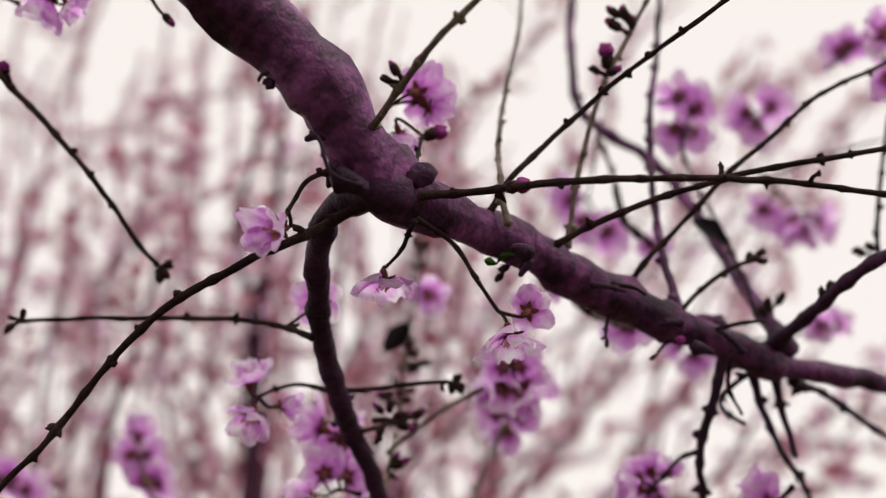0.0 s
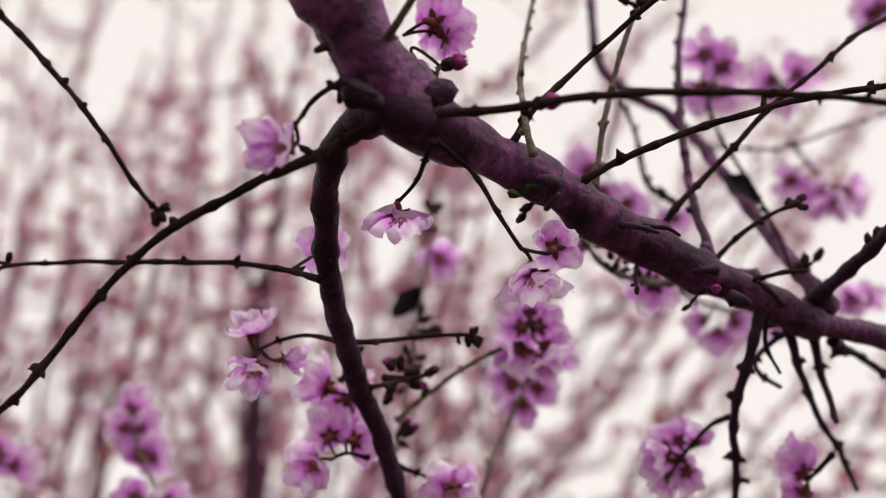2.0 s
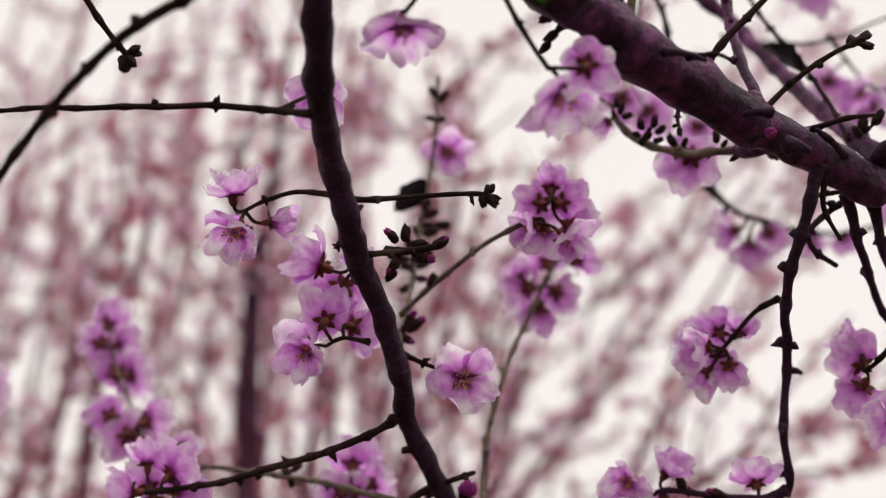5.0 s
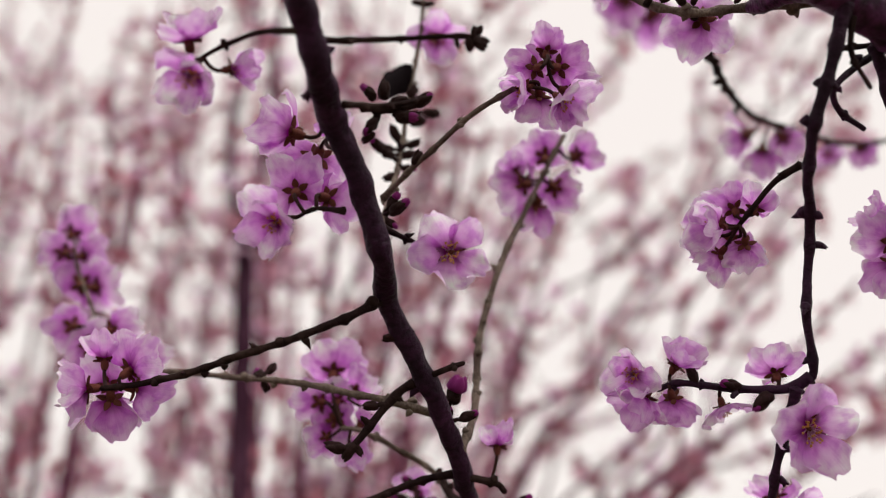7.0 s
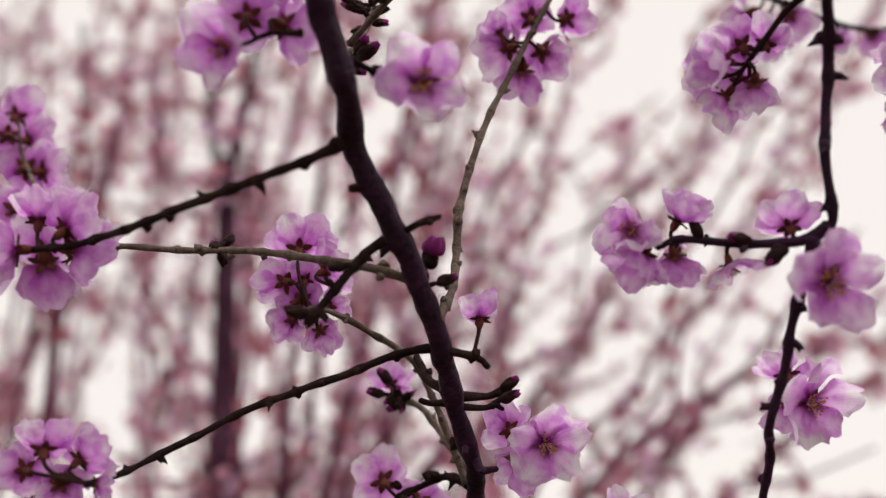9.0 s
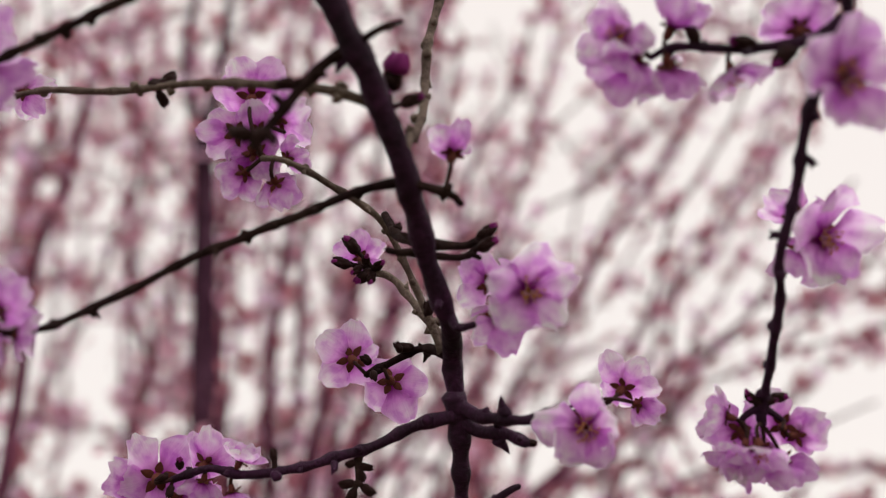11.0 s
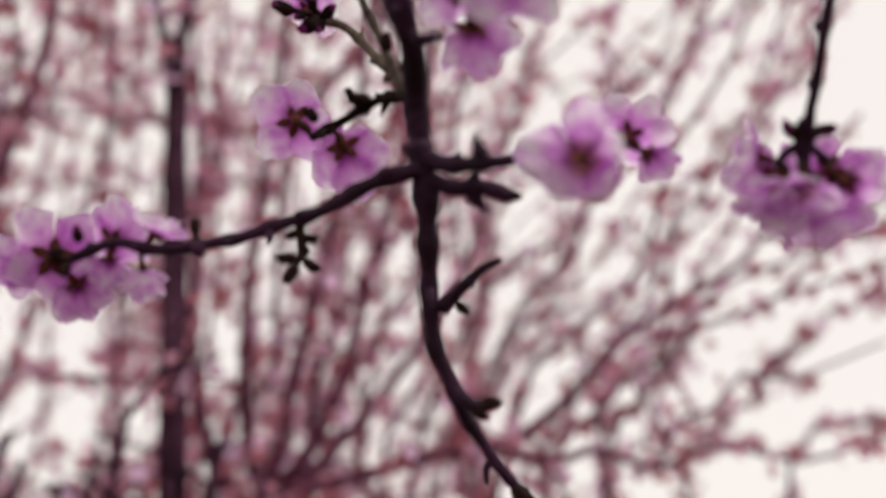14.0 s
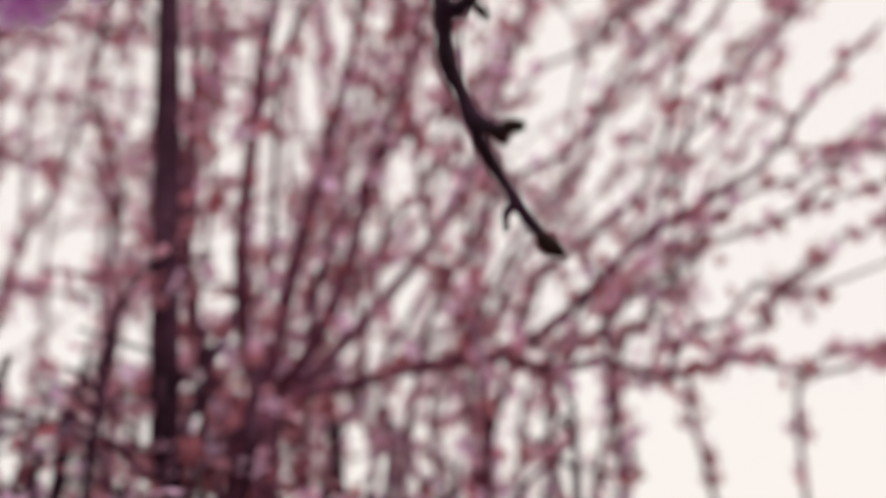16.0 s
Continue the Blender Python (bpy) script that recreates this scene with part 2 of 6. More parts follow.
def branch(name, points, r0, r1, mat, nodes=1.0, label="", girth=()):
    """A tapering, knotted branch through the points, thickened and stubbed at its nodes."""
    count["n"] += 1
    rnd = random.Random(count["n"])
    thick = max(r0, r1)
    line = spline(points, max(0.0012, thick * 0.55))
    n = len(line)
    run = [0.0]
    for a, b in zip(line, line[1:]):
        run.append(run[-1] + (b - a).length)
    total = run[-1]
    shift = Vector((rnd.random() * 40, rnd.random() * 40, rnd.random() * 40))
    wob = min(0.0011, thick * 0.35)
    line = [p + wob * Vector([noise.noise(p * 75 + shift + Vector((9 * k, 0, 0))) for k in range(3)]) for p in line]
    radii = [r0 + (r1 - r0) * s / total for s in run]
    if girth:
        at = [min(range(n), key=lambda q: (line[q] - Vector(p)).length) for p in points]
        radii = [float(r) for r in np.interp(range(n), at, girth)]
        radii = [r * (1 + 0.13 * noise.noise(p * 85 + shift)) for r, p in zip(radii, line)]
    knots, s = [], 0.006 + rnd.random() * 0.008
    while s < total - 0.002 and nodes:
        knots.append(s)
        s += (0.009 + rnd.random() * 0.010) / nodes * (1 + thick * 60)
    for i, s in enumerate(run):
        near = min((abs(s - k) for k in knots), default=1)
        if thick < 0.004:
            radii[i] *= 1 + 0.5 * math.exp(-s / (3 * thick))
        radii[i] *= 1 + 0.30 * math.exp(-(near / (0.9 * thick + 0.0006)) ** 2) * (0.6 if thick > 0.004 else 1)
    shapes = [tube(line, radii, 20 if thick > 0.004 else 10, 0.20 if thick > 0.006 else 0.17, count["n"] * 3.1)]
    spurs = []
    for k in knots:
        i = min(range(n), key=lambda q: abs(run[q] - k))
        ahead = (line[min(i + 1, n - 1)] - line[max(i - 1, 0)]).normalized()
        turn = rnd.random() * 2 * math.pi
        side = ahead.orthogonal().normalized()
        out = Matrix.Rotation(turn, 3, ahead) @ side
        big = radii[i] if thick < 0.0019 else min(radii[i] * 0.4, 0.0013)
        size = big * (0.9 + rnd.random() * 1.0)
        foot = line[i] + out * (radii[i] * 0.75)
        if 0.0009 < thick < 0.0045 and mat != PALE_TWIG and rnd.random() < (0.26 if mat == BARK else 0.08):
            way = (out + ahead * rnd.uniform(-0.2, 0.7)).normalized()
            long = rnd.uniform(0.0016, 0.0042)
            end = foot + way * long + ahead * rnd.uniform(-0.2, 0.5) * long
            tail = foot + way * long * 0.55
            thin = min(radii[i] * 0.62, 0.0011)
            spurs.append(tube(spline([foot, tail, end], long / 4), [thin * (1.15 - 0.3 * q / 6) for q in range(len(spline([foot, tail, end], long / 4)))], 6))
            for _ in range(rnd.choice((2, 2, 3))):
                spurs.append(ovoid(end - way * 0.0004, way + Vector((rnd.uniform(-1, 1), rnd.uniform(-1, 1), rnd.uniform(-1, 1))) * 0.9, rnd.uniform(0.0015, 0.0025), rnd.uniform(0.0011, 0.0017), 7, 5, 0.2))
            continue
        # a blunt leaf scar, now and then with a short stub on it
        foot = line[i] + out * (radii[i] * 0.45)
        shapes.append(ovoid(foot, out + ahead * 0.35, size * 1.05, size * 1.25, 7, 4, 0.1))
        if rnd.random() < 0.45:
            shapes.append(ovoid(foot, out * 0.9 + ahead * rnd.uniform(-0.3, 0.8), size * rnd.uniform(1.3, 1.9), size * 0.75, 6, 4, 0.1))
        if rnd.random() < 0.3:
            shapes.append(ovoid(line[i] - out * (radii[i] * 0.4), ahead * 0.4 - out, size * 1.0, size * 0.9, 6, 4, 0.1))
    verts, faces = join(shapes + spurs)
    segs = 20 if thick > 0.004 else 10
    grain = [(math.cos(6.283 * k / segs), math.sin(6.283 * k / segs), run[i] / thick) for i in range(n) for k in range(segs)]
    grain += [(0.0, 0.0, 0.0)] * (len(verts) - len(grain))
    return part(name, mesh_object(name, verts, faces, mat, grain=grain), tree, HOME, label)


def petal_mesh(seed):
    """A cupped, notched petal one unit long, narrow at its foot, with a wavy rim."""
    rnd = random.Random(seed)
    nu, nv = 9, 12
    ph, wv = rnd.random() * 6, 0.03 + rnd.random() * 0.045
    wide = 0.43 + rnd.random() * 0.10
    verts, faces, uvs = [], [], []
    for i in range(nu + 1):
        u = i / nu
        half = wide * (0.15 + 0.85 * math.sin(math.pi / 2 * min(1.0, u / 0.66)) ** 1.25) * (1 - 0.12 * max(0.0, (u - 0.66) / 0.34) ** 2)
        for j in range(nv + 1):
            v = 2 * j / nv - 1
            x = u - 0.40 * abs(v) ** 2.3 * u ** 2 - 0.05 * math.exp(-(v * 5) ** 2) * (u > 0.93) + (0.022 * math.sin(9 * v + ph) + 0.020 * math.sin(23 * v + 2 * ph)) * u ** 3
            y = half * v
            z = 0.16 * u * u + 0.14 * v * v * u - 0.06 * math.sin(math.pi * u) + wv * math.sin(7 * v + ph) * u * u + 0.5 * wv * math.sin(11 * u + ph) * v
            verts.append((x, y, z))
            uvs.append((u, 0.5 + v / 2))
    for i in range(nu):
        for j in range(nv):
            o = i * (nv + 1) + j
            faces.append((o, o + 1, o + nv + 2, o + nv + 1))
    return mesh_object("petal", verts, faces, PETAL, True, uvs)


PETALS = [petal_mesh(s) for s in range(9)]


def calyx_mesh(seed):
    """A small cup with five pointed sepals, face along +z, unit flower radius."""
    rnd = random.Random(seed)
    shapes = []
    verts, faces = [], []
    rings = ((0.04, -0.40), (0.09, -0.37), (0.125, -0.26), (0.13, -0.12), (0.11, -0.02))
    for i, (r, z) in enumerate(rings):
        for k in range(10):
            a = 2 * math.pi * k / 10
            verts.append(Vector((r * math.cos(a), r * math.sin(a), z)))
        if i:
            o = (i - 1) * 10
            faces += [(o + k, o + (k + 1) % 10, o + 10 + (k + 1) % 10, o + 10 + k) for k in range(10)]
    faces += [tuple(range(9, -1, -1)), tuple(40 + k for k in range(10))]
    shapes.append((verts, faces))
    for k in range(5):
        a = 2 * math.pi * (k + 0.5) / 5 + rnd.uniform(-0.12, 0.12)
        verts, faces = [], []
        lift, long = rnd.uniform(-0.12, 0.06), rnd.uniform(0.23, 0.31)
        for under in (0, -0.025):
            for u, w in ((0.0, 0.07), (0.35, 0.10), (0.7, 0.065), (1.0, 0.010)):
                for s in (-1, 0, 1):
                    p = Vector((0.12 + long * u, s * w, -0.075 + under + lift * u + 0.03 * abs(s)))
                    verts.append(Matrix.Rotation(a, 3, "Z") @ p)
        for lay in (0, 12):
            for i in range(3):
                for s in range(2):
                    o = lay + i * 3 + s
                    q = (o, o + 3, o + 4, o + 1)
                    faces.append(q if lay == 0 else q[::-1])
        shapes.append((verts, faces))
    return mesh_object("calyx", *join(shapes), SEPAL)


def stamen_mesh(seed):
    """A tuft of fine filaments with small anthers."""
    rnd = random.Random(seed)
    me_parts, tips = [], []
    for k in range(30):
        a, lean = rnd.random() * 6.283, rnd.uniform(0.05, 0.85)
        long = rnd.uniform(0.16, 0.36)
        way = Vector((math.cos(a) * lean, math.sin(a) * lean, 1)).normalized()
        foot = Vector((math.cos(a) * 0.05, math.sin(a) * 0.05, -0.05))
        me_parts.append(tube([foot, foot + way * long * 0.5 + Vector((0, 0, 0.02)), foot + way * long], [0.010, 0.009, 0.007], 4))
        tips.append(ovoid(foot + way * long, way, 0.070, 0.058, 5, 3))
    v1, f1 = join(me_parts)
    v2, f2 = join(tips)
    me = mesh_object("stamen_tuft", *join([(v1, f1), (v2, f2)]), FILAMENT)
    me.materials.append(ANTHER)
    for p in me.polygons[len(f1):]:
        p.material_index = 1
    return me


CALYXES = [calyx_mesh(s) for s in range(4)]
STAMENS = [stamen_mesh(s) for s in range(4)]


def flower(place, facing, wide, cup, foot):
    """A five-petalled blossom at place, looking along facing, on a short stalk from foot."""
    count["n"] += 1
    rnd = random.Random(count["n"])
    f = Vector(facing).normalized()
    r = wide / 2
    m = Matrix.Translation(place) @ f.to_track_quat("Z", "Y").to_matrix().to_4x4() @ Matrix.Rotation(rnd.random() * 6.283, 4, "Z") @ Matrix.Scale(r, 4)
    ob = part("flower", CALYXES[count["n"] % 4], tree, HOME @ m)
    for k in range(5):
        lift = radians(8 + 62 * cup + rnd.uniform(-24, 24) * min(1.0, 0.3 + 3 * cup))
        size = rnd.uniform(0.92, 1.16)
        pm = Matrix.Rotation(radians(72 * k) + rnd.uniform(-0.2, 0.2), 4, "Z") @ Matrix.Translation((0.06, 0, -0.03 + 0.012 * (k % 3))) @ Matrix.Rotation(-lift, 4, "Y") @ Matrix.Rotation(rnd.uniform(-0.34, 0.34), 4, "X") @ Matrix.Diagonal((size, size * rnd.uniform(0.82, 1.08), size, 1))
        part("petal", PETALS[rnd.randrange(9)], ob, pm)
    part("stamen_tuft", STAMENS[count["n"] % 4], ob, Matrix.Rotation(rnd.random() * 6, 4, "Z"), "orange-brown anthers on pink filaments")
    back = m @ Vector((0, 0, -0.40))
    foot = Vector(foot)
    far = min((foot - back).length, 0.03)
    if far > 0.001:
        end = back + (foot - back).normalized() * far
        bend = back - f * far * 0.45
        line = [back.lerp(bend, q / 8).lerp(bend.lerp(end, q / 8), q / 8) for q in range(9)]
        line = [m.inverted() @ p for p in line]
        part("stalk", mesh_object("stalk", *tube(line, [0.00062 / r] * len(line), 7), STALK), ob)
    return ob


def scale_mesh(seed):
    """A bud of overlapping scales, one unit long along +z."""
    rnd = random.Random(seed)
    shapes = [ovoid((0, 0, 0), (0, 0, 1), 0.8, 0.42, 9, 7, 0.8)]
    for k in range(7):
        a, z = 2.4 * k, -0.02 + 0.05 * k
        foot = Vector((0.085 * math.cos(a), 0.085 * math.sin(a), z))
        shapes.append(ovoid(foot, Vector((math.cos(a) * 0.08, math.sin(a) * 0.08, 1)), rnd.uniform(0.48, 0.62), 0.27, 8, 6, 1.0))
    return mesh_object("bud", *join(shapes), SCALE)


def bud_petal_mesh(seed):
    rnd = random.Random(seed)
    shapes = []
    for k in range(4):
        a = 1.57 * k + rnd.random()
        shapes.append(ovoid((0.06 * math.cos(a), 0.06 * math.sin(a), 0), (0.10 * math.cos(a), 0.10 * math.sin(a), 1), rnd.uniform(0.55, 0.66), 0.36, 9, 7, 0.3))
    return mesh_object("bud_tip", *join(shapes), BUD_PETAL)


SCALES = [scale_mesh(s) for s in range(4)]
FURLED = [bud_petal_mesh(s) for s in range(3)]


def bud(place, way, long, showing):
    """A bud that grows from place along way; showing: how much pink has come out."""
    count["n"] += 1
    rnd = random.Random(count["n"])
    m = Matrix.Translation(place) @ Vector(way).to_track_quat("Z", "Y").to_matrix().to_4x4() @ Matrix.Rotation(rnd.random() * 6.283, 4, "Z") @ Matrix.Translation((0, 0, -0.4 * long)) @ Matrix.Diagonal((long, long, long * (1 - 0.3 * showing), 1))
    ob = part("bud", SCALES[count["n"] % 4], tree, HOME @ m)
    if showing:
        s = 0.5 + 0.75 * showing
        part("bud_tip", FURLED[count["n"] % 3], ob, Matrix.Translation((0, 0, 0.62 - 0.12 * showing)) @ Matrix.Diagonal((s, s, 0.35 + 0.9 * showing, 1)), "deep pink furled petals")
    return ob


def leaf_mesh(name, mat, curl):
    verts, faces = [], []
    nu, nv = 12, 6
    for lay in (0, 1):
        for i in range(nu + 1):
            u = i / nu
            half = 0.27 * math.sin(math.pi * u ** 0.85) ** 0.95 * (1 + 0.10 * math.sin(17 * u) + 0.06 * math.sin(31 * u)) + 0.004
            for j in range(nv + 1):
                v = 2 * j / nv - 1
                verts.append((u, half * v, curl * math.sin(3 * u) * 0.2 + curl * 0.5 * half * v * v * 4 + 0.02 * math.sin(13 * u + 4 * v) - 0.012 * lay))
    size = (nu + 1) * (nv + 1)
    for lay in (0, 1):
        for i in range(nu):
            for j in range(nv):
                o = lay * size + i * (nv + 1) + j
                q = (o, o + 1, o + nv + 2, o + nv + 1)
                faces.append(q if lay == 0 else q[::-1])
    return mesh_object(name, verts, faces, mat)


def leaf(name, mat, foot, tip, roll, curl, label):
    foot, tip = Vector(foot), Vector(tip)
    long = (tip - foot).length
    m = Matrix.Translation(foot) @ (tip - foot).to_track_quat("X", "Z").to_matrix().to_4x4() @ Matrix.Rotation(radians(roll), 4, "X") @ Matrix.Scale(long, 4)
    return part(name, leaf_mesh(name, mat, curl), tree, HOME @ m, label)


# the trunk stands beside the camera and carries the limb over
branch("trunk", [(-1.15, -0.35, -0.02), (-1.13, -0.33, 0.5), (-1.05, -0.26, 1.1), (-0.92, -0.12, 1.7), (-0.66, 0.04, 2.18), (-0.38, 0.13, 2.28), (-0.20, 0.19, 2.15), (-0.0810, 0.2209, 2.0709)], 0.045, 0.0098, LIMB_BARK, 0.3, "dark purple-brown trunk leaning over")
# ---- limbs, twigs and blossoms of the tree
branch("limb", [(-0.0870, 0.2348, 2.0842), (-0.0720, 0.2505, 2.0775), (-0.0580, 0.2660, 2.0718), (-0.0460, 0.2718, 2.0633), (-0.0342, 0.2787, 2.0521), (-0.0262, 0.2880, 2.0386), (-0.0150, 0.2988, 2.0295), (0.0000, 0.3141, 2.0279), (0.0160, 0.3283, 2.0261), (0.0340, 0.3426, 2.0233), (0.0480, 0.3540, 2.0183), (0.0690, 0.3676, 2.0125), (0.0930, 0.3812, 2.0066), (0.1140, 0.3916, 2.0015), (0.1310, 0.4010, 1.9973), (0.1380, 0.4042, 1.9956)], 0.0106, 0.0050, LIMB_BARK, 0.8, "purple-brown peeling limb",
       girth=(0.0105, 0.0105, 0.0104, 0.0102, 0.0094, 0.0100, 0.0104, 0.0078, 0.0069, 0.0070, 0.0074, 0.0072, 0.0063, 0.0059, 0.0062, 0.0050))
branch("limb_end", [(0.1260, 0.3979, 1.9991), (0.1410, 0.4052, 1.9957), (0.1670, 0.4182, 1.9958), (0.1970, 0.4334, 1.9941), (0.2520, 0.4646, 1.9818)], 0.00460, 0.00320, LIMB_BARK, 0.8, "slender purple-brown end of the limb")
branch("side_branch", [(-0.0200, 0.2930, 2.0270), (-0.0300, 0.3021, 2.0268), (-0.0390, 0.3124, 2.0237), (-0.0430, 0.3284, 2.0131), (-0.0440, 0.3423, 2.0032), (-0.0430, 0.3605, 1.9908), (-0.0380, 0.3800, 1.9744), (-0.0350, 0.4007, 1.9672), (-0.0280, 0.4171, 1.9515), (-0.0220, 0.4285, 1.9355), (-0.0220, 0.4453, 1.9269), (-0.0090, 0.4614, 1.9042), (0.0020, 0.4836, 1.8801), (0.0070, 0.5051, 1.8639), (0.0130, 0.5195, 1.8481), (0.0140, 0.5321, 1.8422), (0.0140, 0.5380, 1.8316), (0.0150, 0.5407, 1.8238)], 0.00415, 0.00265, BARK, 1.2, "dark drooping side branch")
branch("branch_tip", [(0.0140, 0.5381, 1.8306), (0.0150, 0.5407, 1.8238), (0.0150, 0.5478, 1.8114), (0.0160, 0.5572, 1.7962), (0.0160, 0.5620, 1.7866), (0.0210, 0.5670, 1.7759), (0.0270, 0.5739, 1.7655), (0.0320, 0.5786, 1.7579), (0.0370, 0.5821, 1.7522)], 0.00270, 0.00110, BARK, 1.8, "knotted dark tip of the side branch")
branch("twig", [(0.0210, 0.5670, 1.7759), (0.0250, 0.5653, 1.7718), (0.0290, 0.5653, 1.7718)], 0.00170, 0.00130, BARK, 2, "")
branch("twig", [(-0.2030, 0.3211, 2.1309), (-0.1800, 0.3283, 2.1054), (-0.1680, 0.3345, 2.0919), (-0.1430, 0.3408, 2.0663), (-0.1250, 0.3466, 2.0458), (-0.1150, 0.3600, 2.0309), (-0.1100, 0.3733, 2.0270)], 0.00133, 0.00086, TWIG, 1.0, "")
branch("twig", [(-0.0230, 0.2906, 2.0208), (-0.0390, 0.2962, 2.0142), (-0.0590, 0.3018, 2.0067), (-0.0870, 0.3081, 1.9922), (-0.1100, 0.3198, 1.9732), (-0.1270, 0.3286, 1.9538), (-0.1390, 0.3326, 1.9421), (-0.1550, 0.3390, 1.9266)], 0.00148, 0.00101, TWIG, 1.0, "")
branch("twig", [(-0.0460, 0.3482, 1.9927), (-0.0590, 0.3587, 1.9996), (-0.0810, 0.3643, 2.0041), (-0.1140, 0.3682, 2.0055), (-0.1410, 0.3702, 2.0057), (-0.1600, 0.3742, 2.0060), (-0.1690, 0.3764, 2.0042)], 0.00109, 0.00070, TWIG, 1.0, "")
branch("twig", [(-0.0420, 0.3726, 1.9788), (-0.0540, 0.3793, 1.9824), (-0.0640, 0.3843, 1.9818), (-0.0710, 0.3866, 1.9790)], 0.00086, 0.00062, TWIG, 1.0, "")
branch("twig", [(-0.0390, 0.3794, 1.9804), (-0.0310, 0.3804, 1.9805), (-0.0130, 0.3842, 1.9838), (0.0020, 0.3851, 1.9849), (0.0070, 0.3852, 1.9839)], 0.00094, 0.00070, TWIG, 1.0, "")
branch("twig", [(-0.0310, 0.3907, 1.9663), (-0.0210, 0.4003, 1.9712), (-0.0110, 0.4030, 1.9744)], 0.00086, 0.00070, TWIG, 1.0, "")
branch("twig", [(-0.0080, 0.2911, 2.0148), (-0.0130, 0.3162, 2.0150), (-0.0190, 0.3265, 2.0119)], 0.00086, 0.00062, TWIG, 1.0, "")
branch("twig", [(-0.0070, 0.2959, 2.0172), (0.0040, 0.3160, 2.0170), (0.0130, 0.3269, 2.0069), (0.0200, 0.3308, 1.9972)], 0.00086, 0.00070, TWIG, 1.0, "")
branch("twig", [(-0.0320, 0.2751, 2.0255), (-0.0420, 0.2900, 2.0278), (-0.0450, 0.2810, 2.0159), (-0.0460, 0.2764, 2.0105)], 0.00086, 0.00062, TWIG, 1.0, "")
branch("twig", [(0.0230, 0.3203, 2.0254), (0.0210, 0.3240, 2.0408), (0.0220, 0.3511, 2.0743), (0.0280, 0.3727, 2.1143), (0.0330, 0.3854, 2.1415), (0.0380, 0.3966, 2.1857)], 0.00109, 0.00070, PALE_TWIG, 1.0, "")
branch("twig", [(0.0170, 0.3247, 2.0318), (0.0240, 0.3247, 2.0438), (0.0360, 0.3227, 2.0557), (0.0560, 0.3161, 2.0732), (0.0720, 0.3053, 2.0823), (0.0840, 0.2948, 2.0874), (0.0970, 0.2842, 2.0935), (0.1100, 0.2735, 2.1016)], 0.00109, 0.00078, TWIG, 1.0, "")
branch("twig", [(0.0470, 0.3502, 2.0280), (0.0500, 0.3454, 2.0487), (0.0550, 0.3455, 2.0698), (0.0620, 0.3406, 2.0914), (0.0720, 0.3409, 2.1115), (0.0820, 0.3411, 2.1316), (0.0900, 0.3395, 2.1495)], 0.00109, 0.00078, PALE_TWIG, 1.0, "")
branch("twig", [(-0.0060, 0.2884, 2.0226), (0.0120, 0.2873, 2.0235), (0.0310, 0.2794, 2.0228), (0.0540, 0.2754, 2.0225), (0.0850, 0.2773, 2.0236), (0.1090, 0.2784, 2.0227), (0.1350, 0.2806, 2.0199), (0.1560, 0.2857, 2.0194)], 0.00125, 0.00078, TWIG, 1.0, "")
branch("twig", [(0.0410, 0.3355, 2.0237), (0.0540, 0.3300, 2.0293), (0.0730, 0.3244, 2.0358), (0.0920, 0.3190, 2.0403), (0.1090, 0.3166, 2.0441), (0.1310, 0.3163, 2.0481), (0.1540, 0.3178, 2.0533), (0.1800, 0.3222, 2.0607)], 0.00117, 0.00086, TWIG, 1.0, "")
branch("twig", [(0.0710, 0.3661, 2.0184), (0.0800, 0.3621, 2.0291), (0.0940, 0.3559, 2.0426), (0.1080, 0.3476, 2.0569), (0.1260, 0.3443, 2.0717), (0.1460, 0.3468, 2.0899), (0.1780, 0.3581, 2.1100), (0.2050, 0.3618, 2.1244)], 0.00109, 0.00078, TWIG, 1.0, "")
branch("twig", [(0.0920, 0.3768, 2.0103), (0.1040, 0.3768, 2.0223), (0.1140, 0.3713, 2.0278), (0.1220, 0.3641, 2.0292)], 0.00101, 0.00078, TWIG, 1.0, "")
branch("twig", [(0.1350, 0.4025, 2.0035), (0.1420, 0.3820, 2.0087), (0.1460, 0.3615, 2.0129), (0.1510, 0.3462, 2.0166), (0.1640, 0.3354, 2.0247), (0.1810, 0.3242, 2.0378)], 0.00265, 0.00172, BARK, 1.0, "")
branch("twig", [(0.1950, 0.4238, 2.0475), (0.1930, 0.4174, 2.0630), (0.1980, 0.4150, 2.0899), (0.2040, 0.4127, 2.1168)], 0.00109, 0.00078, TWIG, 1.0, "")
branch("twig", [(0.0940, 0.3818, 2.0107), (0.0910, 0.3903, 2.0395), (0.0900, 0.3964, 2.0732), (0.0930, 0.4041, 2.1120), (0.0990, 0.4102, 2.1447), (0.1040, 0.4119, 2.1830)], 0.00172, 0.00125, LIMB_BARK, 1.0, "")
branch("rear_branch", [(0.1430, 0.4026, 2.0025), (0.1380, 0.4207, 2.0251), (0.1350, 0.4481, 2.0557), (0.1250, 0.4745, 2.0981), (0.1060, 0.4820, 2.1279), (0.0820, 0.4806, 2.1438), (0.0710, 0.4793, 2.1588), (0.0700, 0.4853, 2.2045), (0.0760, 0.4917, 2.2462)], 0.00340, 0.00200, LIMB_BARK, 0.7, "pale purplish branch behind the limb")
branch("twig", [(0.1020, 0.4667, 2.0733), (0.0900, 0.4705, 2.0867), (0.0870, 0.4778, 2.1185), (0.0820, 0.4810, 2.1388), (0.0840, 0.4802, 2.1478)], 0.00140, 0.00094, TWIG, 1.0, "")
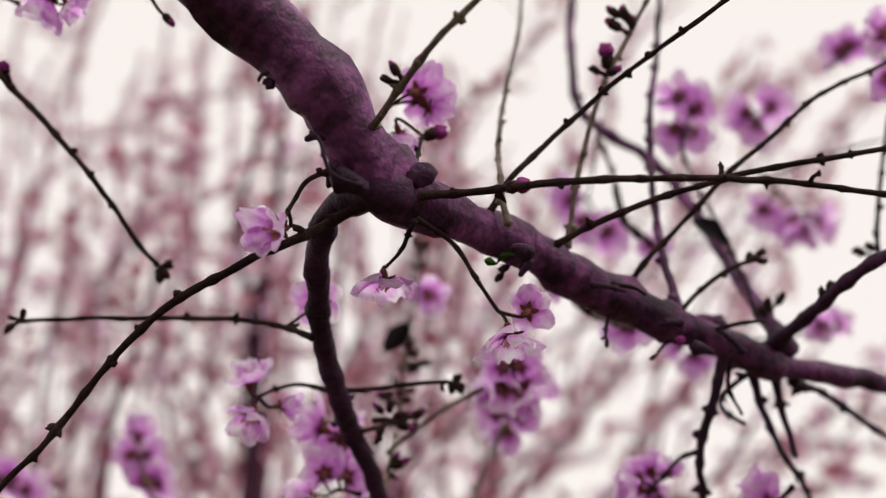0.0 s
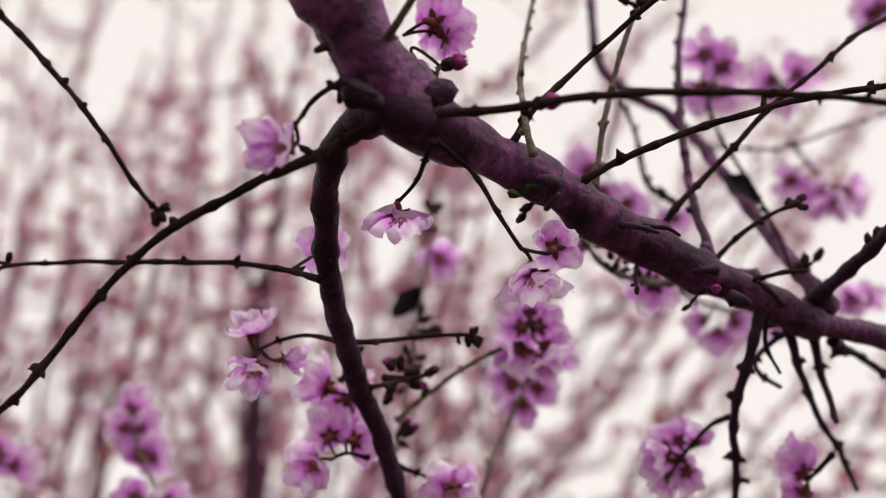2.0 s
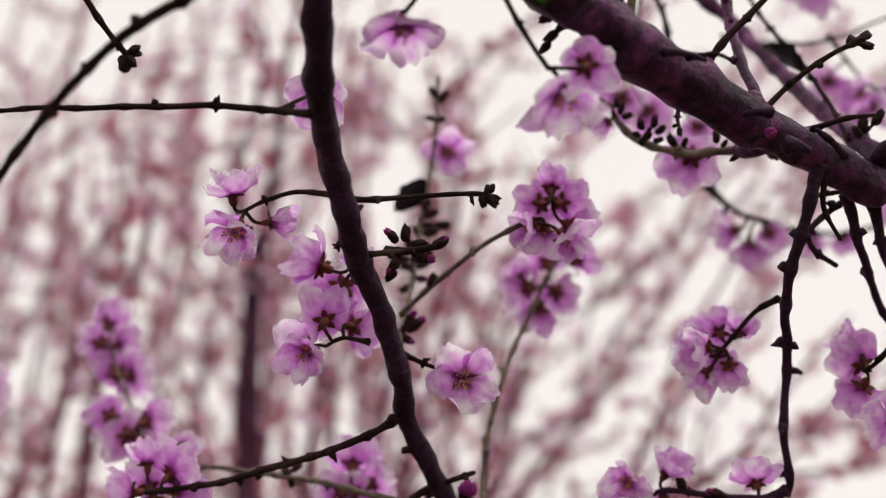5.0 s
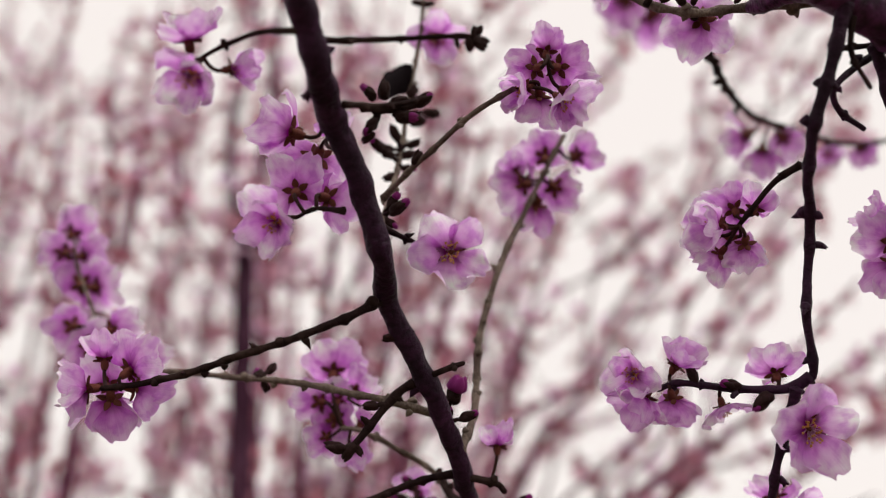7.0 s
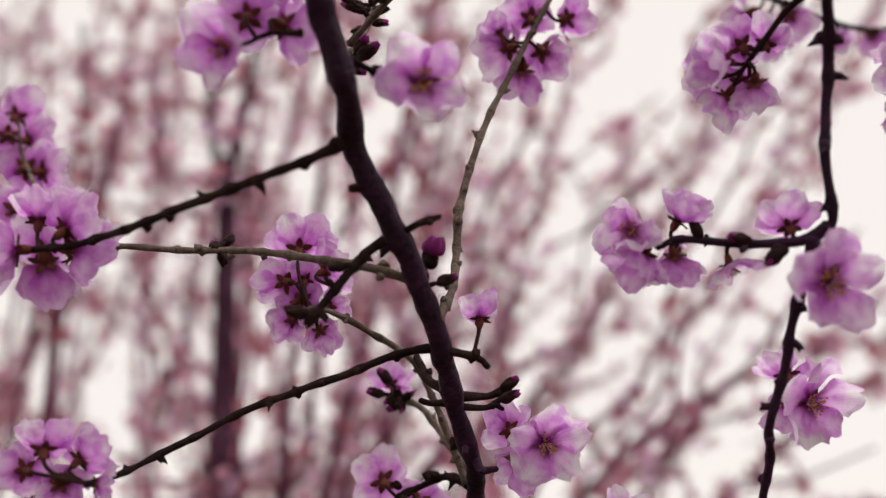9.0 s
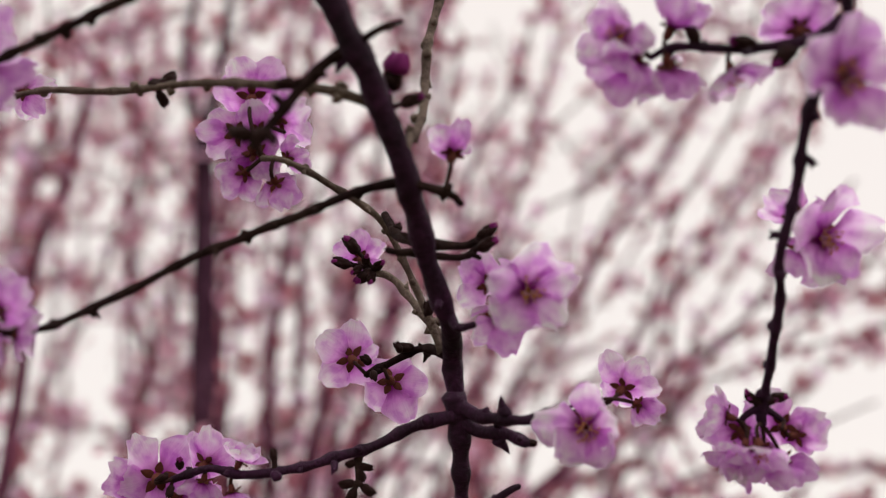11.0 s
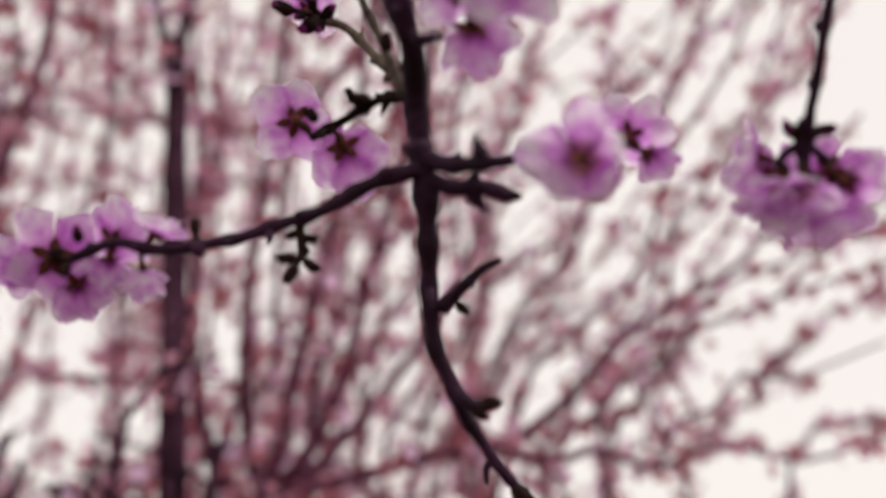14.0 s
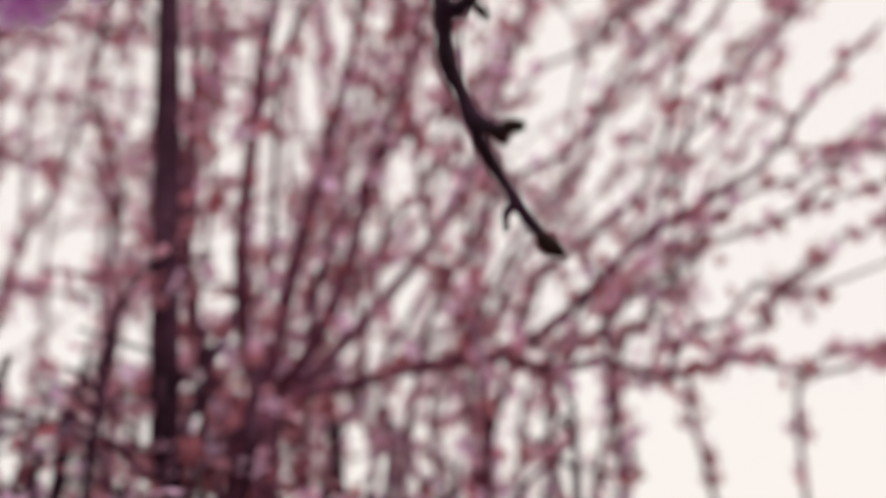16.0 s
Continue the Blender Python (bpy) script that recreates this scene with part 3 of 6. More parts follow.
branch("twig", [(0.1280, 0.5265, 2.1358), (0.1520, 0.5315, 2.1352), (0.1810, 0.5314, 2.1362), (0.2140, 0.5303, 2.1492), (0.2540, 0.5293, 2.1611)], 0.00094, 0.00062, TWIG, 1.0, "")
branch("twig", [(0.1230, 0.4719, 2.1280), (0.1260, 0.4639, 2.1052), (0.1310, 0.4464, 2.0756), (0.1340, 0.4289, 2.0459), (0.1350, 0.4161, 2.0207)], 0.00094, 0.00078, TWIG, 1.0, "")
branch("twig", [(0.1460, 0.4135, 1.9924), (0.1700, 0.4436, 1.9930), (0.1890, 0.4496, 1.9815), (0.2100, 0.4509, 1.9666)], 0.00172, 0.00109, BARK, 1.0, "")
branch("twig", [(0.1120, 0.3890, 1.9973), (0.1080, 0.3944, 1.9817), (0.1040, 0.4082, 1.9618), (0.1100, 0.4338, 1.9440), (0.1090, 0.4429, 1.9207), (0.1120, 0.4503, 1.9053), (0.1080, 0.4536, 1.9015), (0.1030, 0.4567, 1.9008)], 0.00187, 0.00125, BARK, 1.0, "")
branch("twig", [(0.1110, 0.4514, 1.9034), (0.1030, 0.4567, 1.9008), (0.0900, 0.4616, 1.9022), (0.0730, 0.4644, 1.9045), (0.0660, 0.4665, 1.9027)], 0.00144, 0.00096, BARK, 1.5, "")
branch("twig", [(0.1070, 0.4537, 1.9005), (0.1030, 0.4654, 1.8815), (0.1020, 0.4745, 1.8692), (0.0990, 0.4858, 1.8542), (0.1020, 0.4986, 1.8462), (0.1020, 0.5095, 1.8362), (0.1020, 0.5203, 1.8271), (0.1020, 0.5247, 1.8234)], 0.00145, 0.00110, BARK, 1.6, "")
branch("twig", [(0.1140, 0.3903, 1.9944), (0.1140, 0.3941, 1.9847), (0.1190, 0.3970, 1.9749)], 0.00086, 0.00062, TWIG, 1.0, "")
branch("twig", [(0.1080, 0.3942, 1.9837), (0.1170, 0.4083, 1.9949), (0.1280, 0.4129, 1.9994), (0.1320, 0.4127, 2.0014)], 0.00094, 0.00078, TWIG, 1.0, "")
branch("twig", [(0.1280, 0.4082, 1.9959), (0.1320, 0.4143, 1.9834), (0.1450, 0.4357, 1.9682), (0.1570, 0.4468, 1.9562), (0.1580, 0.4517, 1.9576), (0.1660, 0.4582, 1.9411)], 0.00164, 0.00101, BARK, 1.0, "")
branch("twig", [(0.1390, 0.4133, 1.9944), (0.1430, 0.4198, 1.9779), (0.1450, 0.4180, 1.9637), (0.1450, 0.4162, 1.9615)], 0.00164, 0.00101, BARK, 1.0, "")
branch("twig", [(0.1070, 0.4260, 1.9644), (0.1010, 0.4362, 1.9623), (0.0920, 0.4472, 1.9522)], 0.00101, 0.00078, TWIG, 1.0, "")
branch("twig", [(0.1450, 0.4242, 1.9502), (0.1400, 0.4328, 1.9439), (0.1380, 0.4380, 1.9423)], 0.00094, 0.00078, TWIG, 1.0, "")
branch("twig", [(0.1330, 0.4130, 1.9984), (0.1230, 0.4136, 1.9914), (0.1160, 0.4142, 1.9844), (0.1190, 0.4196, 1.9799), (0.1280, 0.4250, 1.9763)], 0.00114, 0.00088, BARK, 1.5, "")
branch("twig", [(0.1198, 0.4112, 2.0150), (0.0959, 0.4211, 2.0191), (0.0790, 0.4260, 2.0198), (0.0654, 0.4308, 2.0264), (0.0579, 0.4322, 2.0339), (0.0535, 0.4315, 2.0413), (0.0498, 0.4318, 2.0458)], 0.00172, 0.0011, PALE_TWIG, 1.5, "")
branch("spur", [(0.1148, 0.3996, 2.0117), (0.1041, 0.4052, 2.0133), (0.0984, 0.4130, 2.0153), (0.0960, 0.4202, 2.0188)], 0.0046, 0.0022, LIMB_BARK, 1.5, "")
branch("twig", [(0.0790, 0.4271, 2.0207), (0.1010, 0.4893, 2.0442), (0.1190, 0.5290, 2.0497), (0.1380, 0.5588, 2.0533), (0.1540, 0.5688, 2.0532)], 0.00154, 0.00116, TWIG, 1.5, "")
branch("twig", [(0.1540, 0.5688, 2.0532), (0.1820, 0.5887, 2.0559), (0.2130, 0.6081, 2.0636), (0.2530, 0.6266, 2.0813)], 0.00124, 0.00096, TWIG, 1.5, "")
branch("shoot", [(-0.0260, 0.4379, 1.9433), (-0.0240, 0.4659, 1.9669), (-0.0210, 0.4883, 1.9979), (-0.0180, 0.4910, 2.0253), (-0.0140, 0.4934, 2.0546), (-0.0130, 0.4915, 2.0765), (-0.0120, 0.4903, 2.0905)], 0.00117, 0.00078, PALE_TWIG, 1.0, "")
branch("shoot", [(-0.0250, 0.4608, 1.9684), (-0.0120, 0.4500, 1.9775), (0.0050, 0.4341, 1.9862), (0.0190, 0.4256, 1.9914)], 0.00101, 0.00086, PALE_TWIG, 1.0, "")
branch("shoot", [(0.0020, 0.4782, 1.8846), (0.0070, 0.4917, 1.9019), (0.0090, 0.4994, 1.9286), (0.0160, 0.5020, 1.9560), (0.0280, 0.5047, 1.9833), (0.0360, 0.5052, 2.0004), (0.0440, 0.5068, 2.0166)], 0.00132, 0.00099, PALE_TWIG, 1.5, "")
branch("twig", [(-0.0220, 0.4278, 1.9445), (-0.0110, 0.4331, 1.9409), (-0.0040, 0.4303, 1.9386)], 0.00086, 0.00062, TWIG, 1.0, "")
branch("twig", [(-0.0330, 0.4176, 1.9456), (-0.0420, 0.4214, 1.9479), (-0.0480, 0.4217, 1.9449)], 0.00086, 0.00062, TWIG, 1.0, "")
branch("twig", [(-0.0210, 0.4453, 1.9279), (-0.0290, 0.4398, 1.9214), (-0.0460, 0.4385, 1.9133), (-0.0680, 0.4460, 1.9079), (-0.0850, 0.4523, 1.9044), (-0.1030, 0.4615, 1.9032), (-0.1140, 0.4597, 1.9011)], 0.00135, 0.00096, TWIG, 1.5, "")
branch("shoot", [(-0.0030, 0.4772, 1.8956), (-0.0140, 0.4720, 1.8981), (-0.0310, 0.4746, 1.9024), (-0.0560, 0.4850, 1.9093), (-0.0830, 0.4976, 1.9144), (-0.1060, 0.5005, 1.9167), (-0.1280, 0.5011, 1.9097)], 0.00132, 0.00083, PALE_TWIG, 1.5, "")
branch("twig", [(-0.0110, 0.4613, 1.9052), (-0.0190, 0.4637, 1.9004), (-0.0280, 0.4647, 1.8895), (-0.0340, 0.4653, 1.8825)], 0.00135, 0.00116, TWIG, 1.5, "")
branch("twig", [(-0.0100, 0.4613, 1.9052), (-0.0030, 0.4561, 1.9068), (0.0030, 0.4560, 1.9088)], 0.00106, 0.00077, TWIG, 1.5, "")
branch("shoot", [(0.0110, 0.5370, 1.8436), (0.0060, 0.5358, 1.8565), (-0.0020, 0.5342, 1.8755), (-0.0090, 0.5282, 1.8860), (-0.0240, 0.5176, 1.8931), (-0.0350, 0.5122, 1.8976), (-0.0420, 0.5121, 1.8986)], 0.00115, 0.00099, PALE_TWIG, 1.5, "")
branch("twig", [(0.0010, 0.4857, 1.8783), (-0.0110, 0.4869, 1.8763), (-0.0280, 0.4894, 1.8705), (-0.0550, 0.4952, 1.8620), (-0.0750, 0.4961, 1.8521), (-0.0910, 0.4919, 1.8427), (-0.0980, 0.4793, 1.8375)], 0.00124, 0.00096, TWIG, 1.5, "")
branch("twig", [(0.0060, 0.5079, 1.8661), (-0.0010, 0.5050, 1.8649), (-0.0040, 0.5049, 1.8659)], 0.00116, 0.00096, TWIG, 1.5, "")
branch("twig", [(0.0030, 0.4838, 1.8771), (0.0140, 0.4890, 1.8755), (0.0170, 0.4893, 1.8725)], 0.00124, 0.00096, TWIG, 1.5, "")
branch("twig", [(0.0090, 0.5048, 1.8669), (0.0180, 0.5097, 1.8683), (0.0240, 0.5094, 1.8713)], 0.00132, 0.00098, TWIG, 1.5, "")
branch("twig", [(0.0070, 0.5075, 1.8701), (-0.0010, 0.5191, 1.8752), (-0.0060, 0.5282, 1.8860)], 0.00175, 0.00132, TWIG, 1.5, "")
branch("shoot", [(0.0140, 0.5368, 1.8456), (0.0070, 0.5460, 1.8554), (0.0010, 0.5502, 1.8648), (-0.0050, 0.5525, 1.8730), (-0.0120, 0.5542, 1.8762)], 0.00131, 0.00121, PALE_TWIG, 1.5, "")
branch("twig", [(0.0120, 0.5370, 1.8436), (0.0030, 0.5467, 1.8474), (-0.0070, 0.5520, 1.8439), (-0.0140, 0.5542, 1.8411)], 0.00141, 0.00109, TWIG, 1.5, "")
branch("twig", [(0.0140, 0.5386, 1.8247), (0.0040, 0.5418, 1.8229), (-0.0110, 0.5463, 1.8173), (-0.0270, 0.5496, 1.8136), (-0.0420, 0.5509, 1.8107), (-0.0530, 0.5509, 1.8107), (-0.0620, 0.5507, 1.8127), (-0.0740, 0.5550, 1.8100)], 0.00180, 0.00110, BARK, 1.5, "")
branch("twig", [(0.0150, 0.5384, 1.8276), (0.0230, 0.5337, 1.8232), (0.0340, 0.5269, 1.8206), (0.0430, 0.5238, 1.8224)], 0.00180, 0.00140, BARK, 1.5, "")
branch("twig", [(0.0150, 0.5407, 1.8238), (0.0210, 0.5391, 1.8197), (0.0290, 0.5371, 1.8185), (0.0350, 0.5344, 1.8153)], 0.00180, 0.00150, BARK, 1.5, "")
branch("twig", [(0.0180, 0.5573, 1.7952), (0.0240, 0.5538, 1.7999), (0.0300, 0.5505, 1.8036), (0.0330, 0.5504, 1.8046)], 0.00141, 0.00098, BARK, 1.5, "")
branch("twig", [(-0.0150, 0.5474, 1.8164), (-0.0160, 0.5497, 1.8126), (-0.0160, 0.5502, 1.8066)], 0.00098, 0.00087, TWIG, 1.5, "")
branch("twig", [(0.0120, 0.5182, 1.8520), (0.0150, 0.5147, 1.8457), (0.0200, 0.5127, 1.8455)], 0.00124, 0.00096, BARK, 1.5, "")
branch("twig", [(0.0070, 0.5051, 1.8639), (0.0170, 0.5081, 1.8641), (0.0220, 0.5078, 1.8671)], 0.00106, 0.00086, TWIG, 1.5, "")
branch("shoot", [(-0.1260, 0.5011, 1.9097), (-0.1340, 0.5198, 1.9254), (-0.1480, 0.5378, 1.9491), (-0.1610, 0.5458, 1.9718), (-0.1680, 0.5490, 1.9932), (-0.1710, 0.5483, 2.0012)], 0.00106, 0.00065, PALE_TWIG, 1.5, "")
branch("twig", [(-0.0230, 0.2866, 2.0435), (-0.0180, 0.2717, 2.0412), (-0.0100, 0.2602, 2.0472), (-0.0010, 0.2495, 2.0543), (0.0110, 0.2417, 2.0627), (0.0240, 0.2360, 2.0712)], 0.00125, 0.00086, PALE_TWIG, 1.0, "")
branch("twig", [(-0.0080, 0.2896, 2.0317), (-0.0080, 0.3179, 2.0523), (-0.0070, 0.3338, 2.0657)], 0.00086, 0.00070, TWIG, 1.0, "")
branch("twig", [(-0.0230, 0.2707, 2.0180), (-0.0310, 0.2656, 2.0196), (-0.0350, 0.2647, 2.0296), (-0.0380, 0.2645, 2.0326)], 0.00070, 0.00050, BARK, 2, "")
branch("twig", [(-0.0510, 0.2628, 2.0515), (-0.0530, 0.2629, 2.0505), (-0.0540, 0.2631, 2.0485)], 0.00060, 0.00050, BARK, 2, "")
branch("twig", [(-0.1850, 0.3314, 2.1278), (-0.1700, 0.3366, 2.1262), (-0.1620, 0.3419, 2.1226), (-0.1540, 0.3423, 2.1177)], 0.00094, 0.00070, TWIG, 1.0, "")
branch("twig", [(-0.1110, 0.2822, 2.1164), (-0.1090, 0.3124, 2.1150), (-0.1040, 0.3180, 2.1085), (-0.0990, 0.3184, 2.1045)], 0.00086, 0.00062, TWIG, 1.0, "")
leaf("dead_leaf", DEAD_LEAF, (-0.0171, 0.4870, 2.0374), (-0.0304, 0.4882, 2.0227), 75, 0.2, "curled black dead leaf")
leaf("dead_leaf", DEAD_LEAF, (0.1173, 0.4406, 2.0752), (0.1328, 0.4412, 2.0621), 75, 0.25, "curled black dead leaf")
leaf("leaf", GREEN_LEAF, (0.0190, 0.3215, 2.0114), (0.0250, 0.3180, 2.0136), 40, 0.4, "small fresh green leaf")
leaf("leaf", GREEN_LEAF, (0.0190, 0.3215, 2.0114), (0.0148, 0.3184, 2.0118), 60, 0.4, "small fresh green leaf")
branch("limb_knot", [(-0.0110, 0.2923, 2.0239), (-0.0180, 0.2902, 2.0248), (-0.0250, 0.2971, 2.0264), (-0.0320, 0.3041, 2.0270)], 0.00640, 0.00460, BARK, 1.2, "dark swollen fork of the limb")
branch("stub", [(-0.0091, 0.2913, 2.0293), (-0.0061, 0.2903, 2.0307), (-0.0031, 0.2906, 2.0313)], 0.0042, 0.0034, BARK, 2, "")
branch("spur", [(-0.0358, 0.2809, 2.0399), (-0.0388, 0.2805, 2.0396), (-0.0418, 0.2813, 2.0385)], 0.0016, 0.0008, BARK, 2, "")
branch("spur", [(-0.0390, 0.2772, 2.0470), (-0.0415, 0.2767, 2.0470), (-0.0439, 0.2774, 2.0463)], 0.0018, 0.0008, BARK, 2, "")
branch("spur", [(-0.0321, 0.2841, 2.0310), (-0.0332, 0.2847, 2.0282), (-0.0344, 0.2864, 2.0247)], 0.0018, 0.0009, BARK, 2, "")
branch("spur", [(-0.0309, 0.2820, 2.0251), (-0.0270, 0.2820, 2.0239), (-0.0231, 0.2832, 2.0219)], 0.0030, 0.0022, BARK, 2, "")
branch("spur", [(-0.0523, 0.2729, 2.0528), (-0.0534, 0.2721, 2.0536), (-0.0544, 0.2726, 2.0535)], 0.0015, 0.0008, BARK, 2, "")
branch("spur", [(0.0543, 0.3448, 2.0119), (0.0604, 0.3447, 2.0112), (0.0666, 0.3458, 2.0096)], 0.0012, 0.0006, BARK, 2, "")
branch("spur", [(0.0904, 0.3645, 2.0034), (0.0861, 0.3640, 2.0034), (0.0818, 0.3647, 2.0025)], 0.0014, 0.0007, BARK, 2, "")
branch("spur", [(0.0960, 0.3699, 1.9949), (0.0993, 0.3697, 1.9944), (0.1026, 0.3707, 1.9931)], 0.0022, 0.0010, BARK, 2, "")
branch("spur", [(0.1165, 0.3785, 1.9954), (0.1119, 0.3764, 1.9997), (0.1073, 0.3754, 2.0032)], 0.0012, 0.0007, BARK, 2, "")
branch("spur", [(0.0304, 0.3218, 2.0153), (0.0273, 0.3209, 2.0166), (0.0242, 0.3211, 2.0172)], 0.0020, 0.0014, BARK, 2, "")
branch("spur", [(0.0304, 0.3228, 2.0128), (0.0287, 0.3230, 2.0109), (0.0270, 0.3245, 2.0083)], 0.0014, 0.0008, BARK, 2, "")
branch("twig", [(0.0630, 0.3641, 2.0061), (0.0610, 0.3608, 1.9988), (0.0610, 0.3591, 1.9947)], 0.00070, 0.00050, BARK, 2, "")
branch("twig", [(0.0880, 0.3767, 2.0002), (0.0830, 0.3732, 1.9949), (0.0810, 0.3734, 1.9919)], 0.00070, 0.00050, BARK, 2, "")
branch("twig", [(0.0240, 0.3259, 2.0189), (0.0280, 0.3243, 2.0137), (0.0270, 0.3246, 2.0107)], 0.00070, 0.00050, BARK, 2, "")
branch("twig", [(0.1070, 0.3773, 2.0043), (0.1170, 0.3722, 2.0058), (0.1240, 0.3702, 2.0057)], 0.00090, 0.00060, TWIG, 1.0, "")
branch("twig", [(0.0630, 0.3514, 2.0141), (0.0690, 0.3437, 2.0104), (0.0730, 0.3420, 2.0072)], 0.00090, 0.00050, TWIG, 1.0, "")
branch("twig", [(0.1840, 0.5331, 2.1404), (0.1980, 0.5467, 2.1335), (0.2150, 0.5604, 2.1267), (0.2290, 0.5662, 2.1292)], 0.00100, 0.00070, TWIG, 1.0, "")
branch("twig", [(0.0890, 0.4767, 2.1083), (0.1040, 0.5335, 2.1123), (0.1210, 0.5735, 2.1148), (0.1320, 0.5815, 2.1145)], 0.00090, 0.00060, TWIG, 1.0, "")
branch("twig", [(0.0820, 0.4810, 2.1388), (0.0860, 0.5309, 2.1422), (0.0870, 0.5663, 2.1393)], 0.00090, 0.00060, TWIG, 1.0, "")
branch("twig", [(0.1030, 0.5245, 1.8254), (0.1020, 0.5268, 1.8216), (0.1020, 0.5282, 1.8177)], 0.00160, 0.00130, BARK, 2, "")
branch("twig", [(0.1020, 0.5258, 1.8225), (0.0980, 0.5279, 1.8207), (0.0960, 0.5291, 1.8188)], 0.00100, 0.00080, BARK, 2, "")
branch("twig", [(0.1020, 0.5258, 1.8225), (0.1060, 0.5279, 1.8207), (0.1090, 0.5291, 1.8188)], 0.00100, 0.00080, BARK, 2, "")
bud((0.0378, 0.5818, 1.7513), (0.67, 0.23, -0.71), 0.0102, 0)
bud((0.0293, 0.5649, 1.7723), (0.97, -0.08, 0.25), 0.0079, 0)
bud((0.0266, 0.5655, 1.7704), (0.77, -0.01, -0.64), 0.0070, 0)
bud((0.0357, 0.5349, 1.8154), (0.94, -0.12, -0.33), 0.0057, 0)
flower((-0.0486, 0.2811, 2.0084), (-0.52, -0.76, -0.39), 0.0229, 0.25, (-0.0455, 0.2791, 2.0136))
flower((-0.0754, 0.3863, 1.9849), (-0.12, -0.56, 0.82), 0.0221, 0.45, (-0.0707, 0.3865, 1.9791))
flower((-0.0720, 0.3825, 1.9711), (-0.09, -0.50, -0.86), 0.0254, 0.30, (-0.0707, 0.3865, 1.9791))
flower((-0.0621, 0.3865, 1.9753), (0.98, -0.17, 0.05), 0.0172, 0.70, (-0.0707, 0.3865, 1.9791))
flower((-0.0193, 0.3264, 2.0068), (0.11, 0.08, -0.99), 0.0231, 0.00, (-0.0187, 0.3261, 2.0120))
flower((-0.0080, 0.4983, 2.0560), (0.11, -0.84, -0.54), 0.0254, 0.22, (-0.0137, 0.4933, 2.0588))
flower((0.0234, 0.3295, 1.9883), (0.16, -0.08, -0.98), 0.0253, 0.08, (0.0197, 0.3306, 1.9976))
flower((0.0299, 0.3289, 1.9973), (0.29, 0.75, 0.60), 0.0198, 0.30, (0.0197, 0.3306, 1.9976))
flower((0.0260, 0.4289, 2.0008), (-0.40, 0.82, 0.41), 0.0219, 0.26, (0.0300, 0.4256, 2.0035))
flower((0.0340, 0.4298, 2.0018), (0.52, 0.71, 0.48), 0.0230, 0.26, (0.0300, 0.4256, 2.0035))
flower((0.0270, 0.4307, 1.9909), (0.00, 0.87, -0.49), 0.0212, 0.30, (0.0184, 0.4260, 1.9912))
flower((0.0370, 0.4334, 1.9941), (0.77, 0.63, -0.12), 0.0214, 0.26, (0.0300, 0.4256, 2.0035))
flower((0.0300, 0.4302, 2.0079), (0.11, 0.35, 0.93), 0.0201, 0.38, (0.0300, 0.4256, 2.0035))
flower((-0.0483, 0.3807, 2.0172), (-0.20, 0.92, 0.34), 0.0247, 0.15, (-0.0576, 0.3580, 1.9991))
flower((-0.0536, 0.4195, 1.9430), (-0.34, -0.78, -0.52), 0.0243, 0.30, (-0.0478, 0.4217, 1.9451))
flower((-0.0487, 0.4248, 1.9552), (-0.01, 0.78, 0.62), 0.0232, 0.20, (-0.0454, 0.4218, 1.9466))
flower((-0.0390, 0.4270, 1.9534), (0.52, 0.85, 0.09), 0.0230, 0.26, (-0.0417, 0.4213, 1.9479))
flower((-0.0510, 0.4202, 1.9729), (-0.90, 0.22, 0.38), 0.0266, 0.38, (-0.0390, 0.4055, 1.9696))
flower((-0.0440, 0.4306, 1.9688), (-0.33, 0.91, -0.25), 0.0283, 0.26, (-0.0317, 0.4095, 1.9599))
flower((-0.0390, 0.4250, 1.9763), (0.21, 0.48, 0.85), 0.0141, 0.38, (-0.0323, 0.4081, 1.9613))
flower((-0.0090, 0.3372, 2.0851), (0.42, 0.79, 0.45), 0.0273, 0.30, (-0.0200, 0.3357, 2.0789))
flower((-0.0160, 0.3366, 2.0680), (0.23, 0.63, -0.74), 0.0199, 0.34, (-0.0070, 0.3332, 2.0652))
flower((-0.0050, 0.3405, 2.0814), (0.87, 0.48, -0.06), 0.0215, 0.30, (-0.0200, 0.3357, 2.0789))
flower((0.1230, 0.4695, 2.1559), (-0.10, 0.79, 0.61), 0.0264, 0.22, (0.1070, 0.4601, 2.1480))
flower((0.1330, 0.4748, 2.1523), (0.41, 0.86, 0.31), 0.0282, 0.22, (0.1230, 0.4719, 2.1280))
flower((0.1200, 0.4711, 2.1380), (-0.21, 0.98, 0.03), 0.0261, 0.22, (0.1230, 0.4719, 2.1280))
flower((0.1300, 0.4760, 2.1384), (0.30, 0.93, -0.20), 0.0247, 0.22, (0.1230, 0.4719, 2.1280))
flower((0.1860, 0.5566, 2.1926), (-0.44, 0.80, 0.41), 0.0311, 0.22, (0.1890, 0.5571, 2.1866))
flower((0.2020, 0.5563, 2.1966), (0.57, 0.67, 0.48), 0.0292, 0.22, (0.1890, 0.5571, 2.1866))
flower((0.1920, 0.5574, 2.1837), (0.00, 0.83, -0.57), 0.0290, 0.30, (0.1890, 0.5571, 2.1866))
flower((0.2320, 0.5051, 2.2082), (0.23, 0.74, 0.63), 0.0307, 0.30, (0.2170, 0.5064, 2.1932))
flower((0.2390, 0.4953, 2.2053), (0.53, -0.83, -0.19), 0.0302, 0.30, (0.2170, 0.5064, 2.1932))
flower((0.2250, 0.5054, 2.2042), (-0.76, 0.55, 0.34), 0.0253, 0.30, (0.2170, 0.5064, 2.1932))
